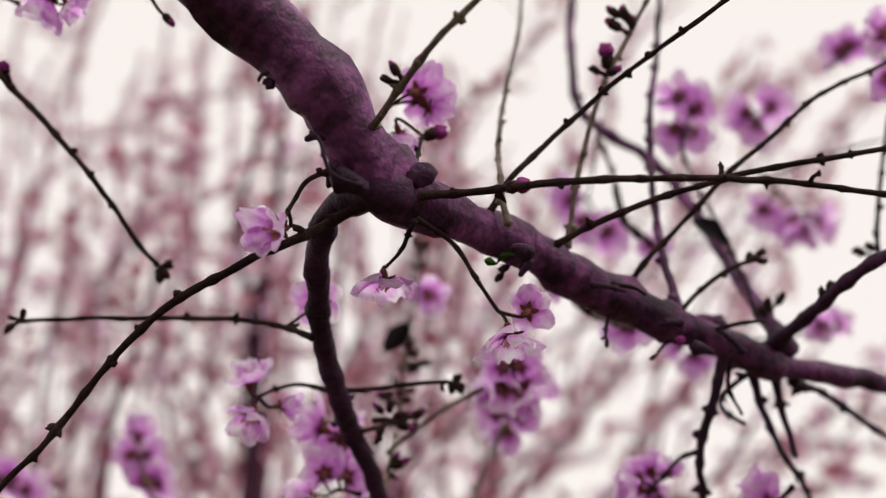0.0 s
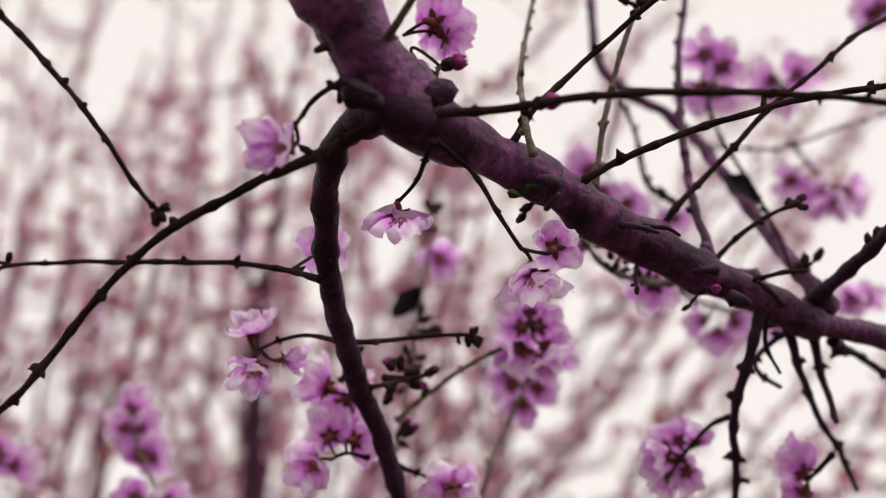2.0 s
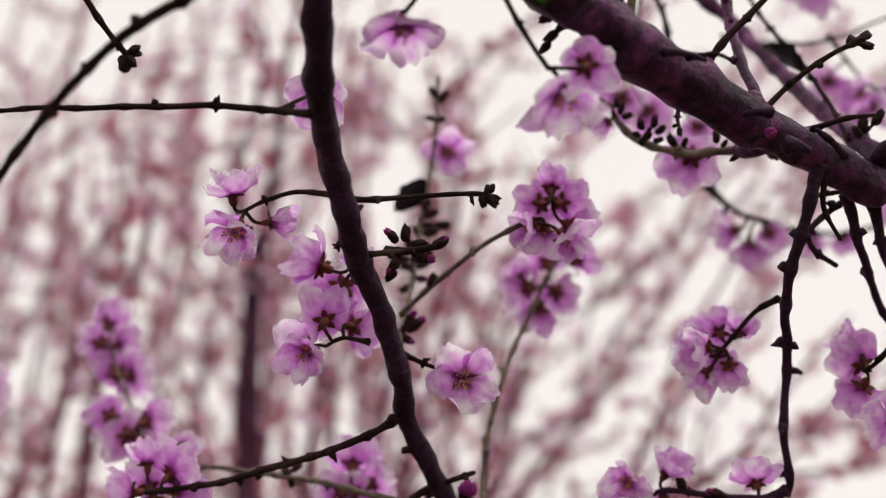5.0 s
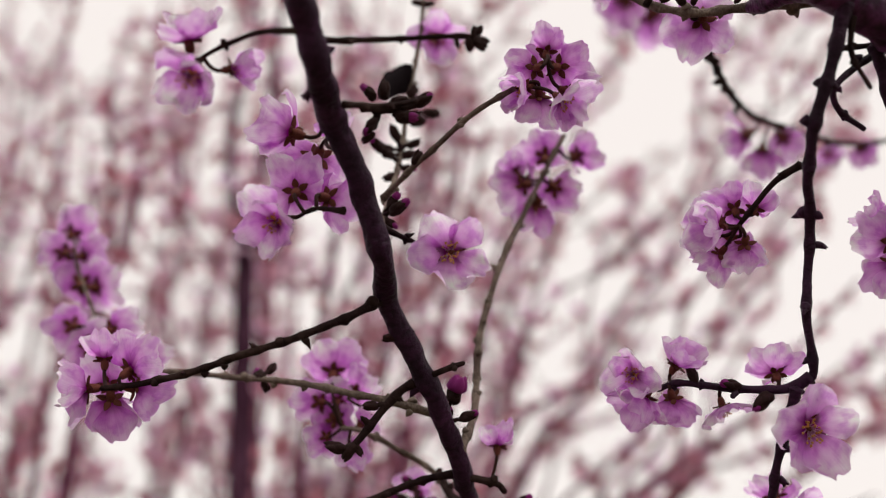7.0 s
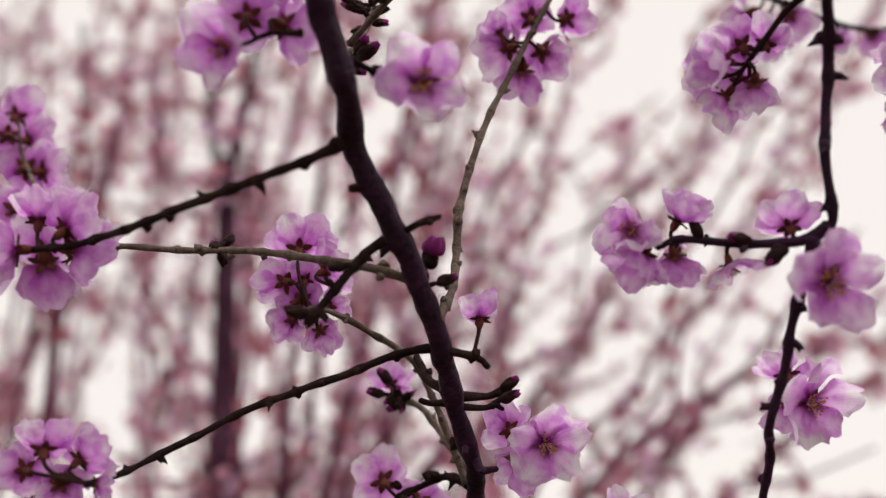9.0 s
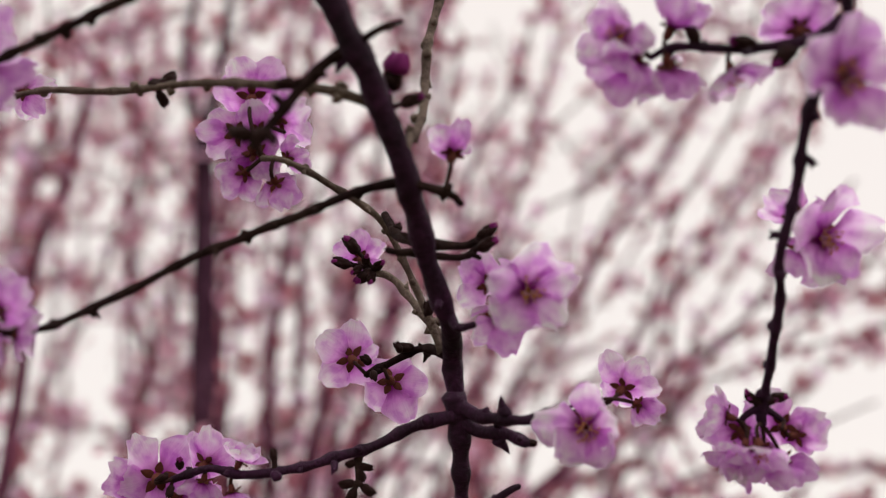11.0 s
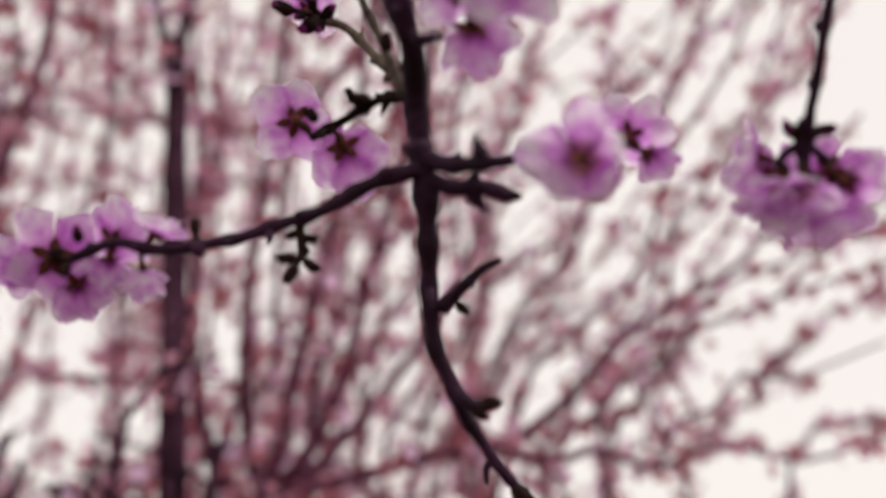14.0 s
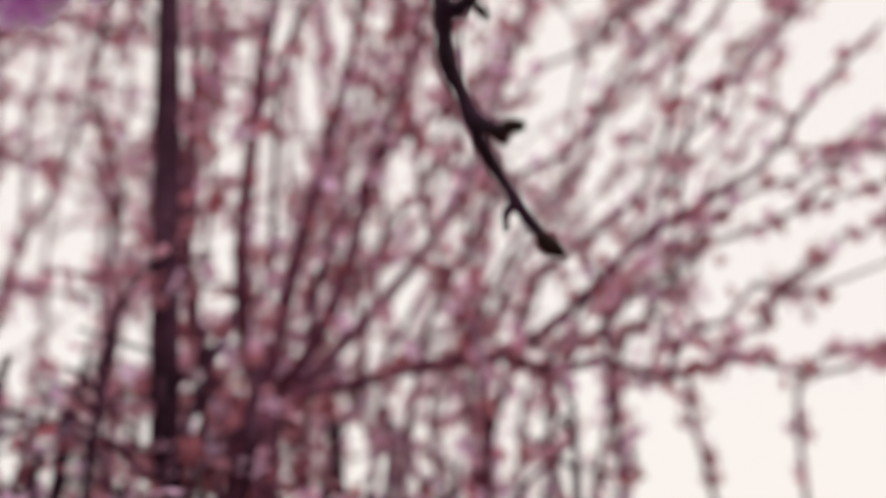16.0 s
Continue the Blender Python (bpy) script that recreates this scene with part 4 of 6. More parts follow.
flower((0.2020, 0.3997, 2.1508), (-0.24, -0.97, -0.10), 0.0259, 0.26, (0.2010, 0.4011, 2.1339))
flower((0.2010, 0.4016, 2.1289), (-0.32, -0.73, -0.60), 0.0270, 0.26, (0.2010, 0.4011, 2.1339))
flower((0.1910, 0.5573, 2.1274), (0.22, 0.97, -0.11), 0.0281, 0.26, (0.1974, 0.5462, 2.1338))
flower((0.2090, 0.5626, 2.1239), (0.12, -0.42, -0.90), 0.0283, 0.30, (0.2123, 0.5586, 2.1273))
flower((0.2250, 0.5676, 2.1243), (0.69, -0.57, -0.45), 0.0323, 0.30, (0.2228, 0.5640, 2.1275))
flower((0.2170, 0.5681, 2.1183), (0.00, 0.73, -0.69), 0.0265, 0.30, (0.2181, 0.5621, 2.1266))
flower((0.0770, 0.5713, 2.1397), (-0.44, 0.75, 0.50), 0.0309, 0.26, (0.0870, 0.5648, 2.1394))
flower((0.0850, 0.5725, 2.1258), (0.00, 1.00, 0.03), 0.0326, 0.26, (0.0870, 0.5648, 2.1394))
flower((0.1010, 0.5827, 2.1236), (0.42, 0.91, -0.01), 0.0331, 0.26, (0.0870, 0.5648, 2.1394))
flower((0.1280, 0.5835, 2.1147), (0.34, 0.93, 0.10), 0.0271, 0.26, (0.1260, 0.5791, 2.1149))
flower((0.0740, 0.5705, 2.1487), (-0.67, 0.08, 0.74), 0.0233, 0.30, (0.0870, 0.5648, 2.1394))
flower((0.2160, 0.5585, 2.0563), (-0.35, -0.88, -0.32), 0.0234, 0.26, (0.2060, 0.5384, 2.0565))
flower((0.2250, 0.5584, 2.0573), (0.48, 0.71, 0.52), 0.0216, 0.26, (0.2060, 0.5384, 2.0565))
flower((0.1370, 0.5693, 2.0482), (-0.67, 0.74, -0.08), 0.0252, 0.30, (0.1422, 0.5627, 2.0535))
flower((0.1460, 0.5748, 2.0426), (0.00, 0.73, -0.69), 0.0254, 0.30, (0.1488, 0.5662, 2.0533))
flower((0.1550, 0.5693, 2.0472), (0.69, 0.73, 0.02), 0.0252, 0.30, (0.1514, 0.5674, 2.0532))
flower((0.1870, 0.5989, 2.0538), (-0.35, -0.61, -0.72), 0.0189, 0.30, (0.1918, 0.5952, 2.0577))
flower((0.2080, 0.6083, 2.0606), (0.35, 0.92, -0.16), 0.0193, 0.30, (0.2073, 0.6049, 2.0617))
flower((0.0830, 0.4329, 2.0216), (0.05, 0.97, 0.24), 0.0254, 0.12, (0.0798, 0.4261, 2.0196))
flower((0.0541, 0.4411, 2.0412), (-0.51, 0.86, 0.00), 0.0163, 0.30, (0.0565, 0.4326, 2.0355))
flower((0.0920, 0.4485, 1.9593), (0.00, 0.55, 0.84), 0.0200, 0.22, (0.0935, 0.4453, 1.9539))
flower((0.0980, 0.4456, 1.9581), (0.51, 0.36, 0.78), 0.0174, 0.26, (0.0951, 0.4435, 1.9558))
flower((0.0940, 0.4477, 1.9462), (0.20, 0.89, -0.41), 0.0194, 0.26, (0.0924, 0.4467, 1.9526))
flower((0.0870, 0.4528, 1.9446), (-0.36, 0.75, -0.55), 0.0192, 0.26, (0.0924, 0.4467, 1.9526))
flower((0.0840, 0.4522, 1.9516), (-0.86, 0.44, 0.27), 0.0207, 0.26, (0.0924, 0.4467, 1.9526))
flower((0.0870, 0.4527, 1.9577), (-0.50, 0.49, 0.71), 0.0199, 0.22, (0.0924, 0.4467, 1.9526))
flower((0.0930, 0.4572, 1.9520), (-0.20, 0.95, 0.24), 0.0200, 0.15, (0.0924, 0.4467, 1.9526))
flower((0.1390, 0.4427, 1.9458), (-0.32, 0.73, 0.60), 0.0237, 0.26, (0.1381, 0.4378, 1.9424))
flower((0.1390, 0.4434, 1.9378), (-0.11, 0.87, -0.49), 0.0223, 0.26, (0.1381, 0.4378, 1.9424))
flower((0.1350, 0.4420, 1.9537), (-0.67, 0.08, 0.74), 0.0167, 0.34, (0.1381, 0.4378, 1.9424))
flower((0.1450, 0.4395, 1.9254), (-0.53, 0.83, 0.19), 0.0207, 0.26, (0.1490, 0.4292, 1.9275))
flower((0.1520, 0.4396, 1.9234), (0.23, 0.97, -0.01), 0.0207, 0.26, (0.1490, 0.4292, 1.9275))
flower((-0.1190, 0.5196, 1.9274), (0.44, 0.90, 0.09), 0.0195, 0.26, (-0.1319, 0.5159, 1.9216))
flower((-0.2410, 0.5662, 1.9686), (-0.24, 0.95, 0.22), 0.0331, 0.26, (-0.2440, 0.5456, 1.9748))
flower((-0.2300, 0.5666, 1.9636), (0.76, 0.64, 0.10), 0.0278, 0.30, (-0.2440, 0.5456, 1.9748))
flower((-0.1670, 0.5492, 1.9902), (0.05, 0.75, 0.66), 0.0255, 0.26, (-0.1662, 0.5484, 1.9871))
flower((-0.1680, 0.5451, 1.9798), (-0.53, 0.76, 0.39), 0.0245, 0.26, (-0.1633, 0.5470, 1.9776))
flower((-0.1610, 0.5501, 1.9802), (0.65, 0.67, 0.36), 0.0229, 0.26, (-0.1636, 0.5472, 1.9786))
flower((-0.1590, 0.5463, 1.9659), (-0.10, 0.90, 0.43), 0.0278, 0.22, (-0.1566, 0.5436, 1.9634))
flower((-0.1520, 0.5464, 1.9649), (0.60, 0.71, 0.37), 0.0248, 0.26, (-0.1561, 0.5433, 1.9625))
flower((-0.1550, 0.5332, 1.9436), (-0.60, 0.75, 0.27), 0.0237, 0.22, (-0.1450, 0.5347, 1.9440))
flower((-0.1370, 0.5285, 1.9402), (0.47, 0.79, 0.40), 0.0266, 0.22, (-0.1395, 0.5278, 1.9347))
flower((-0.1450, 0.5290, 1.9342), (-0.10, 0.98, 0.14), 0.0265, 0.22, (-0.1389, 0.5270, 1.9337))
flower((-0.1160, 0.4657, 1.9126), (-0.11, 0.09, 0.99), 0.0208, 0.30, (-0.1122, 0.4601, 1.9014))
flower((-0.1060, 0.4630, 1.9084), (0.50, 0.49, 0.71), 0.0240, 0.22, (-0.1081, 0.4615, 1.9024))
flower((-0.1190, 0.4597, 1.9011), (-0.87, -0.46, -0.17), 0.0248, 0.38, (-0.1135, 0.4597, 1.9012))
flower((-0.1120, 0.4649, 1.8985), (-0.16, 0.86, -0.48), 0.0239, 0.26, (-0.1114, 0.4604, 1.9016))
flower((-0.1040, 0.4646, 1.9025), (0.77, 0.63, 0.07), 0.0230, 0.26, (-0.1076, 0.4616, 1.9025))
flower((-0.1160, 0.4713, 1.9051), (-0.31, 0.80, 0.51), 0.0210, 0.22, (-0.1118, 0.4602, 1.9015))
flower((-0.0013, 0.4267, 1.9357), (0.11, -0.94, -0.31), 0.0266, 0.12, (-0.0043, 0.4304, 1.9387))
flower((-0.0460, 0.5151, 1.9210), (0.00, 0.58, 0.82), 0.0260, 0.22, (-0.0417, 0.5121, 1.8986))
flower((-0.0510, 0.5162, 1.9090), (-0.60, 0.78, 0.18), 0.0229, 0.22, (-0.0417, 0.5121, 1.8986))
flower((-0.0450, 0.5168, 1.9020), (-0.11, 0.93, -0.35), 0.0216, 0.26, (-0.0417, 0.5121, 1.8986))
flower((-0.0370, 0.5158, 1.9130), (0.62, 0.57, 0.54), 0.0204, 0.26, (-0.0350, 0.5114, 1.9066))
flower((0.0581, 0.4632, 1.9072), (-0.50, -0.81, -0.31), 0.0222, 0.30, (0.0663, 0.4665, 1.9028))
flower((0.0725, 0.4647, 1.9110), (0.44, -0.51, 0.74), 0.0199, 0.50, (0.0709, 0.4649, 1.9044))
flower((0.0610, 0.4628, 1.8993), (-0.57, -0.19, -0.80), 0.0216, 0.34, (0.0663, 0.4665, 1.9028))
flower((0.0710, 0.4668, 1.8997), (0.33, 0.70, -0.63), 0.0207, 0.26, (0.0696, 0.4652, 1.9041))
flower((0.0866, 0.4653, 1.8966), (0.23, 0.13, -0.96), 0.0184, 0.10, (0.0865, 0.4623, 1.9027))
flower((0.1031, 0.4604, 1.9070), (-0.01, 0.57, 0.82), 0.0202, 0.20, (0.1016, 0.4573, 1.9008))
bud((0.1109, 0.4531, 1.9022), (0.99, 0.05, -0.16), 0.0052, 0)
flower((0.1084, 0.4504, 1.8870), (0.06, -0.91, -0.40), 0.0305, 0.07, (0.1038, 0.4626, 1.8858))
flower((-0.1110, 0.4784, 1.8475), (-0.31, 0.47, 0.83), 0.0206, 0.26, (-0.0977, 0.4798, 1.8377))
flower((-0.1010, 0.4816, 1.8448), (0.41, 0.63, 0.66), 0.0198, 0.26, (-0.0977, 0.4798, 1.8377))
flower((-0.1160, 0.4789, 1.8415), (-0.76, 0.61, 0.22), 0.0196, 0.26, (-0.0977, 0.4798, 1.8377))
flower((-0.1060, 0.4823, 1.8378), (0.00, 0.91, -0.42), 0.0197, 0.26, (-0.0977, 0.4798, 1.8377))
flower((-0.0960, 0.4823, 1.8378), (0.79, 0.61, -0.02), 0.0143, 0.30, (-0.0974, 0.4803, 1.8379))
branch("spur", [(-0.1102, 0.3728, 2.0272), (-0.1102, 0.3730, 2.0271), (-0.1102, 0.3740, 2.0254)], 0.0008, 0.0006, TWIG, 1.0, "")
bud((-0.1102, 0.3747, 2.0244), (-0.01, 0.56, -0.83), 0.0058, 0)
branch("spur", [(-0.1102, 0.3728, 2.0272), (-0.1094, 0.3729, 2.0280), (-0.1082, 0.3736, 2.0279)], 0.0008, 0.0006, TWIG, 1.0, "")
bud((-0.1074, 0.3739, 2.0282), (0.88, 0.34, 0.32), 0.0050, 0)
bud((-0.1121, 0.3742, 2.0264), (-0.76, 0.56, -0.32), 0.0045, 0)
bud((-0.1671, 0.3746, 2.0030), (-0.58, -0.29, -0.76), 0.0066, 0)
branch("spur", [(-0.1625, 0.3748, 2.0058), (-0.1623, 0.3740, 2.0071), (-0.1620, 0.3734, 2.0078)], 0.0008, 0.0006, TWIG, 1.0, "")
bud((-0.1618, 0.3728, 2.0086), (0.20, -0.55, 0.81), 0.0053, 0)
branch("spur", [(-0.1634, 0.3749, 2.0056), (-0.1641, 0.3742, 2.0065), (-0.1653, 0.3737, 2.0064)], 0.0008, 0.0006, TWIG, 1.0, "")
bud((-0.1660, 0.3732, 2.0067), (-0.80, -0.52, 0.31), 0.0044, 0)
bud((0.0039, 0.3856, 1.9825), (0.30, 0.19, -0.93), 0.0053, 0)
bud((0.0067, 0.3847, 1.9864), (0.54, -0.18, 0.82), 0.0049, 0)
bud((0.0078, 0.3852, 1.9836), (0.95, 0.04, -0.32), 0.0047, 0)
branch("spur", [(-0.0208, 0.4892, 2.0003), (-0.0227, 0.4894, 2.0014), (-0.0256, 0.4900, 2.0015)], 0.0008, 0.0006, TWIG, 1.0, "")
bud((-0.0275, 0.4903, 2.0020), (-0.96, 0.16, 0.24), 0.0096, 0.3)
bud((-0.0146, 0.4932, 2.0158), (0.84, 0.42, 0.34), 0.0109, 0)
bud((-0.0208, 0.4924, 2.0160), (-0.49, 0.51, 0.70), 0.0073, 0)
branch("spur", [(-0.0214, 0.4865, 1.9942), (-0.0245, 0.4838, 1.9966), (-0.0282, 0.4810, 1.9983)], 0.0008, 0.0006, TWIG, 1.0, "")
bud((-0.0294, 0.4801, 1.9990), (-0.71, -0.57, 0.42), 0.0084, 0.25)
branch("spur", [(-0.0208, 0.4892, 2.0003), (-0.0215, 0.4873, 2.0027), (-0.0225, 0.4852, 2.0045)], 0.0008, 0.0006, TWIG, 1.0, "")
bud((-0.0230, 0.4841, 2.0057), (-0.29, -0.66, 0.69), 0.0085, 0)
bud((-0.0178, 0.4882, 1.9987), (0.97, -0.05, 0.23), 0.0080, 0)
bud((-0.0243, 0.4813, 1.9861), (-0.75, -0.43, -0.50), 0.0074, 0)
branch("spur", [(-0.0206, 0.4896, 2.0015), (-0.0192, 0.4890, 2.0026), (-0.0172, 0.4886, 2.0029)], 0.0008, 0.0006, TWIG, 1.0, "")
bud((-0.0159, 0.4883, 2.0033), (0.90, -0.26, 0.35), 0.0070, 0)
branch("spur", [(-0.0216, 0.4850, 1.9916), (-0.0207, 0.4847, 1.9921), (-0.0191, 0.4848, 1.9913)], 0.0008, 0.0006, TWIG, 1.0, "")
bud((-0.0177, 0.4846, 1.9912), (0.99, -0.11, -0.09), 0.0069, 0.3)
branch("spur", [(-0.0210, 0.4883, 1.9979), (-0.0221, 0.4871, 1.9982), (-0.0237, 0.4858, 1.9971)], 0.0008, 0.0006, TWIG, 1.0, "")
bud((-0.0248, 0.4848, 1.9968), (-0.72, -0.67, -0.21), 0.0074, 0)
bud((-0.0190, 0.4902, 2.0195), (-0.13, -0.43, 0.89), 0.0033, 0)
branch("spur", [(-0.0189, 0.4908, 2.0173), (-0.0153, 0.4907, 2.0181), (-0.0107, 0.4911, 2.0178)], 0.0008, 0.0006, TWIG, 1.0, "")
bud((-0.0090, 0.4911, 2.0179), (1.00, 0.03, 0.07), 0.0087, 0)
bud((-0.0109, 0.4922, 2.0691), (0.94, -0.11, 0.33), 0.0063, 0)
bud((-0.0157, 0.4921, 2.0696), (-0.98, -0.09, 0.18), 0.0063, 0)
bud((-0.0099, 0.4908, 2.0801), (0.72, -0.15, 0.68), 0.0086, 0)
bud((-0.0146, 0.4906, 2.0819), (-0.55, -0.19, 0.82), 0.0081, 0)
branch("spur", [(-0.0246, 0.4593, 1.9605), (-0.0231, 0.4586, 1.9619), (-0.0208, 0.4580, 1.9626)], 0.0008, 0.0006, TWIG, 1.0, "")
bud((-0.0192, 0.4573, 1.9636), (0.82, -0.30, 0.48), 0.0100, 0.2)
bud((-0.0222, 0.4580, 1.9580), (0.86, -0.06, -0.51), 0.0070, 0.3)
bud((-0.0147, 0.4908, 2.0228), (0.97, -0.00, 0.26), 0.0096, 0)
bud((-0.0166, 0.4903, 2.0269), (0.48, -0.18, 0.86), 0.0082, 0)
bud((-0.0129, 0.4503, 1.9785), (0.44, -0.51, 0.74), 0.0077, 0)
branch("spur", [(0.0639, 0.3403, 2.0957), (0.0637, 0.3395, 2.0976), (0.0634, 0.3386, 2.0993)], 0.0008, 0.0006, TWIG, 1.0, "")
bud((0.0631, 0.3376, 2.1013), (-0.12, -0.43, 0.90), 0.0114, 0.8)
branch("spur", [(0.0631, 0.3404, 2.0940), (0.0616, 0.3395, 2.0952), (0.0595, 0.3387, 2.0955)], 0.0008, 0.0006, TWIG, 1.0, "")
bud((0.0584, 0.3382, 2.0960), (-0.85, -0.39, 0.36), 0.0065, 0)
bud((0.0659, 0.3389, 2.0957), (0.83, -0.48, 0.28), 0.0070, 0.5)
branch("spur", [(0.0728, 0.3409, 2.1132), (0.0710, 0.3404, 2.1150), (0.0684, 0.3402, 2.1162)], 0.0008, 0.0006, TWIG, 1.0, "")
bud((0.0670, 0.3400, 2.1172), (-0.82, -0.12, 0.56), 0.0089, 0.2)
branch("spur", [(0.0741, 0.3409, 2.1157), (0.0734, 0.3403, 2.1181), (0.0724, 0.3399, 2.1201)], 0.0008, 0.0006, TWIG, 1.0, "")
bud((0.0718, 0.3395, 2.1217), (-0.35, -0.21, 0.91), 0.0090, 0.2)
bud((0.0746, 0.3403, 2.1184), (0.18, -0.23, 0.96), 0.0071, 0.2)
branch("spur", [(0.0745, 0.3410, 2.1166), (0.0718, 0.3402, 2.1193), (0.0685, 0.3398, 2.1215)], 0.0008, 0.0006, TWIG, 1.0, "")
bud((0.0673, 0.3395, 2.1225), (-0.77, -0.15, 0.62), 0.0081, 0.2)
bud((0.0234, 0.2838, 2.0238), (0.98, -0.13, 0.14), 0.0096, 0.8)
branch("spur", [(-0.0107, 0.2611, 2.0467), (-0.0116, 0.2605, 2.0486), (-0.0127, 0.2601, 2.0499)], 0.0008, 0.0006, TWIG, 1.0, "")
bud((-0.0134, 0.2598, 2.0508), (-0.52, -0.25, 0.82), 0.0060, 0.2)
branch("spur", [(-0.0114, 0.2620, 2.0461), (-0.0129, 0.2617, 2.0474), (-0.0149, 0.2618, 2.0479)], 0.0008, 0.0006, TWIG, 1.0, "")
bud((-0.0158, 0.2617, 2.0484), (-0.88, -0.06, 0.47), 0.0051, 0)
bud((-0.0029, 0.3336, 2.0665), (0.95, 0.09, 0.30), 0.0108, 0.8)
branch("spur", [(0.1191, 0.3669, 2.0289), (0.1208, 0.3671, 2.0308), (0.1230, 0.3679, 2.0319)], 0.0008, 0.0006, TWIG, 1.0, "")
bud((0.1241, 0.3682, 2.0327), (0.78, 0.20, 0.60), 0.0067, 0)
branch("spur", [(0.1191, 0.3669, 2.0289), (0.1210, 0.3673, 2.0296), (0.1234, 0.3684, 2.0293)], 0.0008, 0.0006, TWIG, 1.0, "")
bud((0.1246, 0.3688, 2.0294), (0.94, 0.34, 0.09), 0.0062, 0)
bud((0.1193, 0.3683, 2.0313), (0.41, 0.18, 0.89), 0.0058, 0)
branch("spur", [(0.0865, 0.3755, 1.9986), (0.0875, 0.3719, 1.9985), (0.0888, 0.3680, 1.9972)], 0.0008, 0.0006, TWIG, 1.0, "")
bud((0.0892, 0.3668, 1.9970), (0.29, -0.94, -0.17), 0.0068, 0.8)
branch("spur", [(0.1391, 0.4155, 2.0189), (0.1390, 0.4142, 2.0213), (0.1389, 0.4128, 2.0233)], 0.0008, 0.0006, TWIG, 1.0, "")
bud((0.1389, 0.4119, 2.0247), (-0.04, -0.53, 0.85), 0.0083, 0)
branch("spur", [(0.1389, 0.4163, 2.0199), (0.1410, 0.4143, 2.0232), (0.1436, 0.4123, 2.0259)], 0.0008, 0.0006, TWIG, 1.0, "")
bud((0.1445, 0.4116, 2.0271), (0.54, -0.46, 0.70), 0.0083, 0)
branch("spur", [(0.1393, 0.4147, 2.0180), (0.1386, 0.4139, 2.0196), (0.1376, 0.4130, 2.0205)], 0.0008, 0.0006, TWIG, 1.0, "")
bud((0.1369, 0.4123, 2.0216), (-0.49, -0.48, 0.73), 0.0073, 0)
bud((0.1441, 0.3637, 2.0146), (-0.44, -0.34, 0.83), 0.0070, 0)
bud((0.1464, 0.3613, 2.0161), (0.17, -0.29, 0.94), 0.0073, 0)
branch("spur", [(0.1948, 0.4232, 2.0487), (0.1907, 0.4214, 2.0504), (0.1858, 0.4197, 2.0512)], 0.0008, 0.0006, TWIG, 1.0, "")
bud((0.1843, 0.4190, 2.0516), (-0.90, -0.36, 0.24), 0.0086, 0)
branch("spur", [(0.1941, 0.4215, 2.0522), (0.1927, 0.4206, 2.0533), (0.1907, 0.4198, 2.0535)], 0.0008, 0.0006, TWIG, 1.0, "")
bud((0.1894, 0.4191, 2.0539), (-0.85, -0.43, 0.30), 0.0076, 0)
branch("spur", [(0.0340, 0.3426, 2.0233), (0.0293, 0.3452, 2.0223), (0.0241, 0.3486, 2.0199)], 0.0008, 0.0006, TWIG, 1.0, "")
bud((0.0230, 0.3492, 2.0195), (-0.82, 0.50, -0.29), 0.0066, 0)
branch("spur", [(0.0312, 0.3403, 2.0239), (0.0272, 0.3430, 2.0248), (0.0228, 0.3466, 2.0245)], 0.0008, 0.0006, TWIG, 1.0, "")
bud((0.0217, 0.3473, 2.0246), (-0.80, 0.59, 0.06), 0.0066, 0)
branch("spur", [(0.0297, 0.3392, 2.0242), (0.0260, 0.3436, 2.0212), (0.0220, 0.3489, 2.0168)], 0.0008, 0.0006, TWIG, 1.0, "")
bud((0.0213, 0.3497, 2.0161), (-0.54, 0.67, -0.51), 0.0062, 0)
bud((0.0475, 0.4338, 2.0434), (-0.93, -0.37, 0.08), 0.0060, 0)
bud((0.0514, 0.4327, 2.0436), (-0.19, -0.52, 0.83), 0.0056, 0)
bud((0.0539, 0.4305, 2.0383), (-0.84, -0.52, 0.14), 0.0055, 0)
bud((0.0575, 0.4298, 2.0402), (0.20, -0.69, 0.70), 0.0059, 0)
bud((0.0597, 0.4298, 2.0374), (0.91, -0.38, 0.18), 0.0055, 0)
bud((0.0561, 0.4298, 2.0429), (-0.10, -0.45, 0.89), 0.0051, 0)
branch("spur", [(0.0646, 0.4308, 2.0264), (0.0654, 0.4281, 2.0280), (0.0671, 0.4261, 2.0304)], 0.0011, 0.0008, TWIG, 1.5, "")
bud((0.0633, 0.4247, 2.0312), (-0.29, -0.68, 0.68), 0.0066, 0.3)
bud((0.0619, 0.4261, 2.0276), (-0.87, -0.47, 0.13), 0.0054, 0)
bud((0.0685, 0.4245, 2.0320), (0.19, -0.60, 0.78), 0.0066, 0.2)
bud((0.0706, 0.4246, 2.0289), (0.66, -0.58, 0.48), 0.0062, 0)
bud((0.0658, 0.4245, 2.0262), (0.11, -0.96, 0.28), 0.0054, 0)
bud((0.0698, 0.4260, 2.0253), (0.90, -0.43, 0.05), 0.0050, 0)
bud((0.0740, 0.4234, 2.0237), (-0.49, -0.65, 0.59), 0.0072, 0)
bud((0.0785, 0.4227, 2.0228), (0.29, -0.67, 0.68), 0.0049, 0)
bud((0.0891, 0.4194, 2.0233), (-0.10, -0.53, 0.84), 0.0060, 0)
bud((0.0918, 0.4194, 2.0207), (0.62, -0.54, 0.57), 0.0045, 0)
bud((0.0610, 0.3596, 1.9939), (0.01, 0.07, -1.00), 0.0042, 0)
bud((0.0598, 0.3598, 1.9959), (-0.92, 0.00, -0.40), 0.0029, 0)
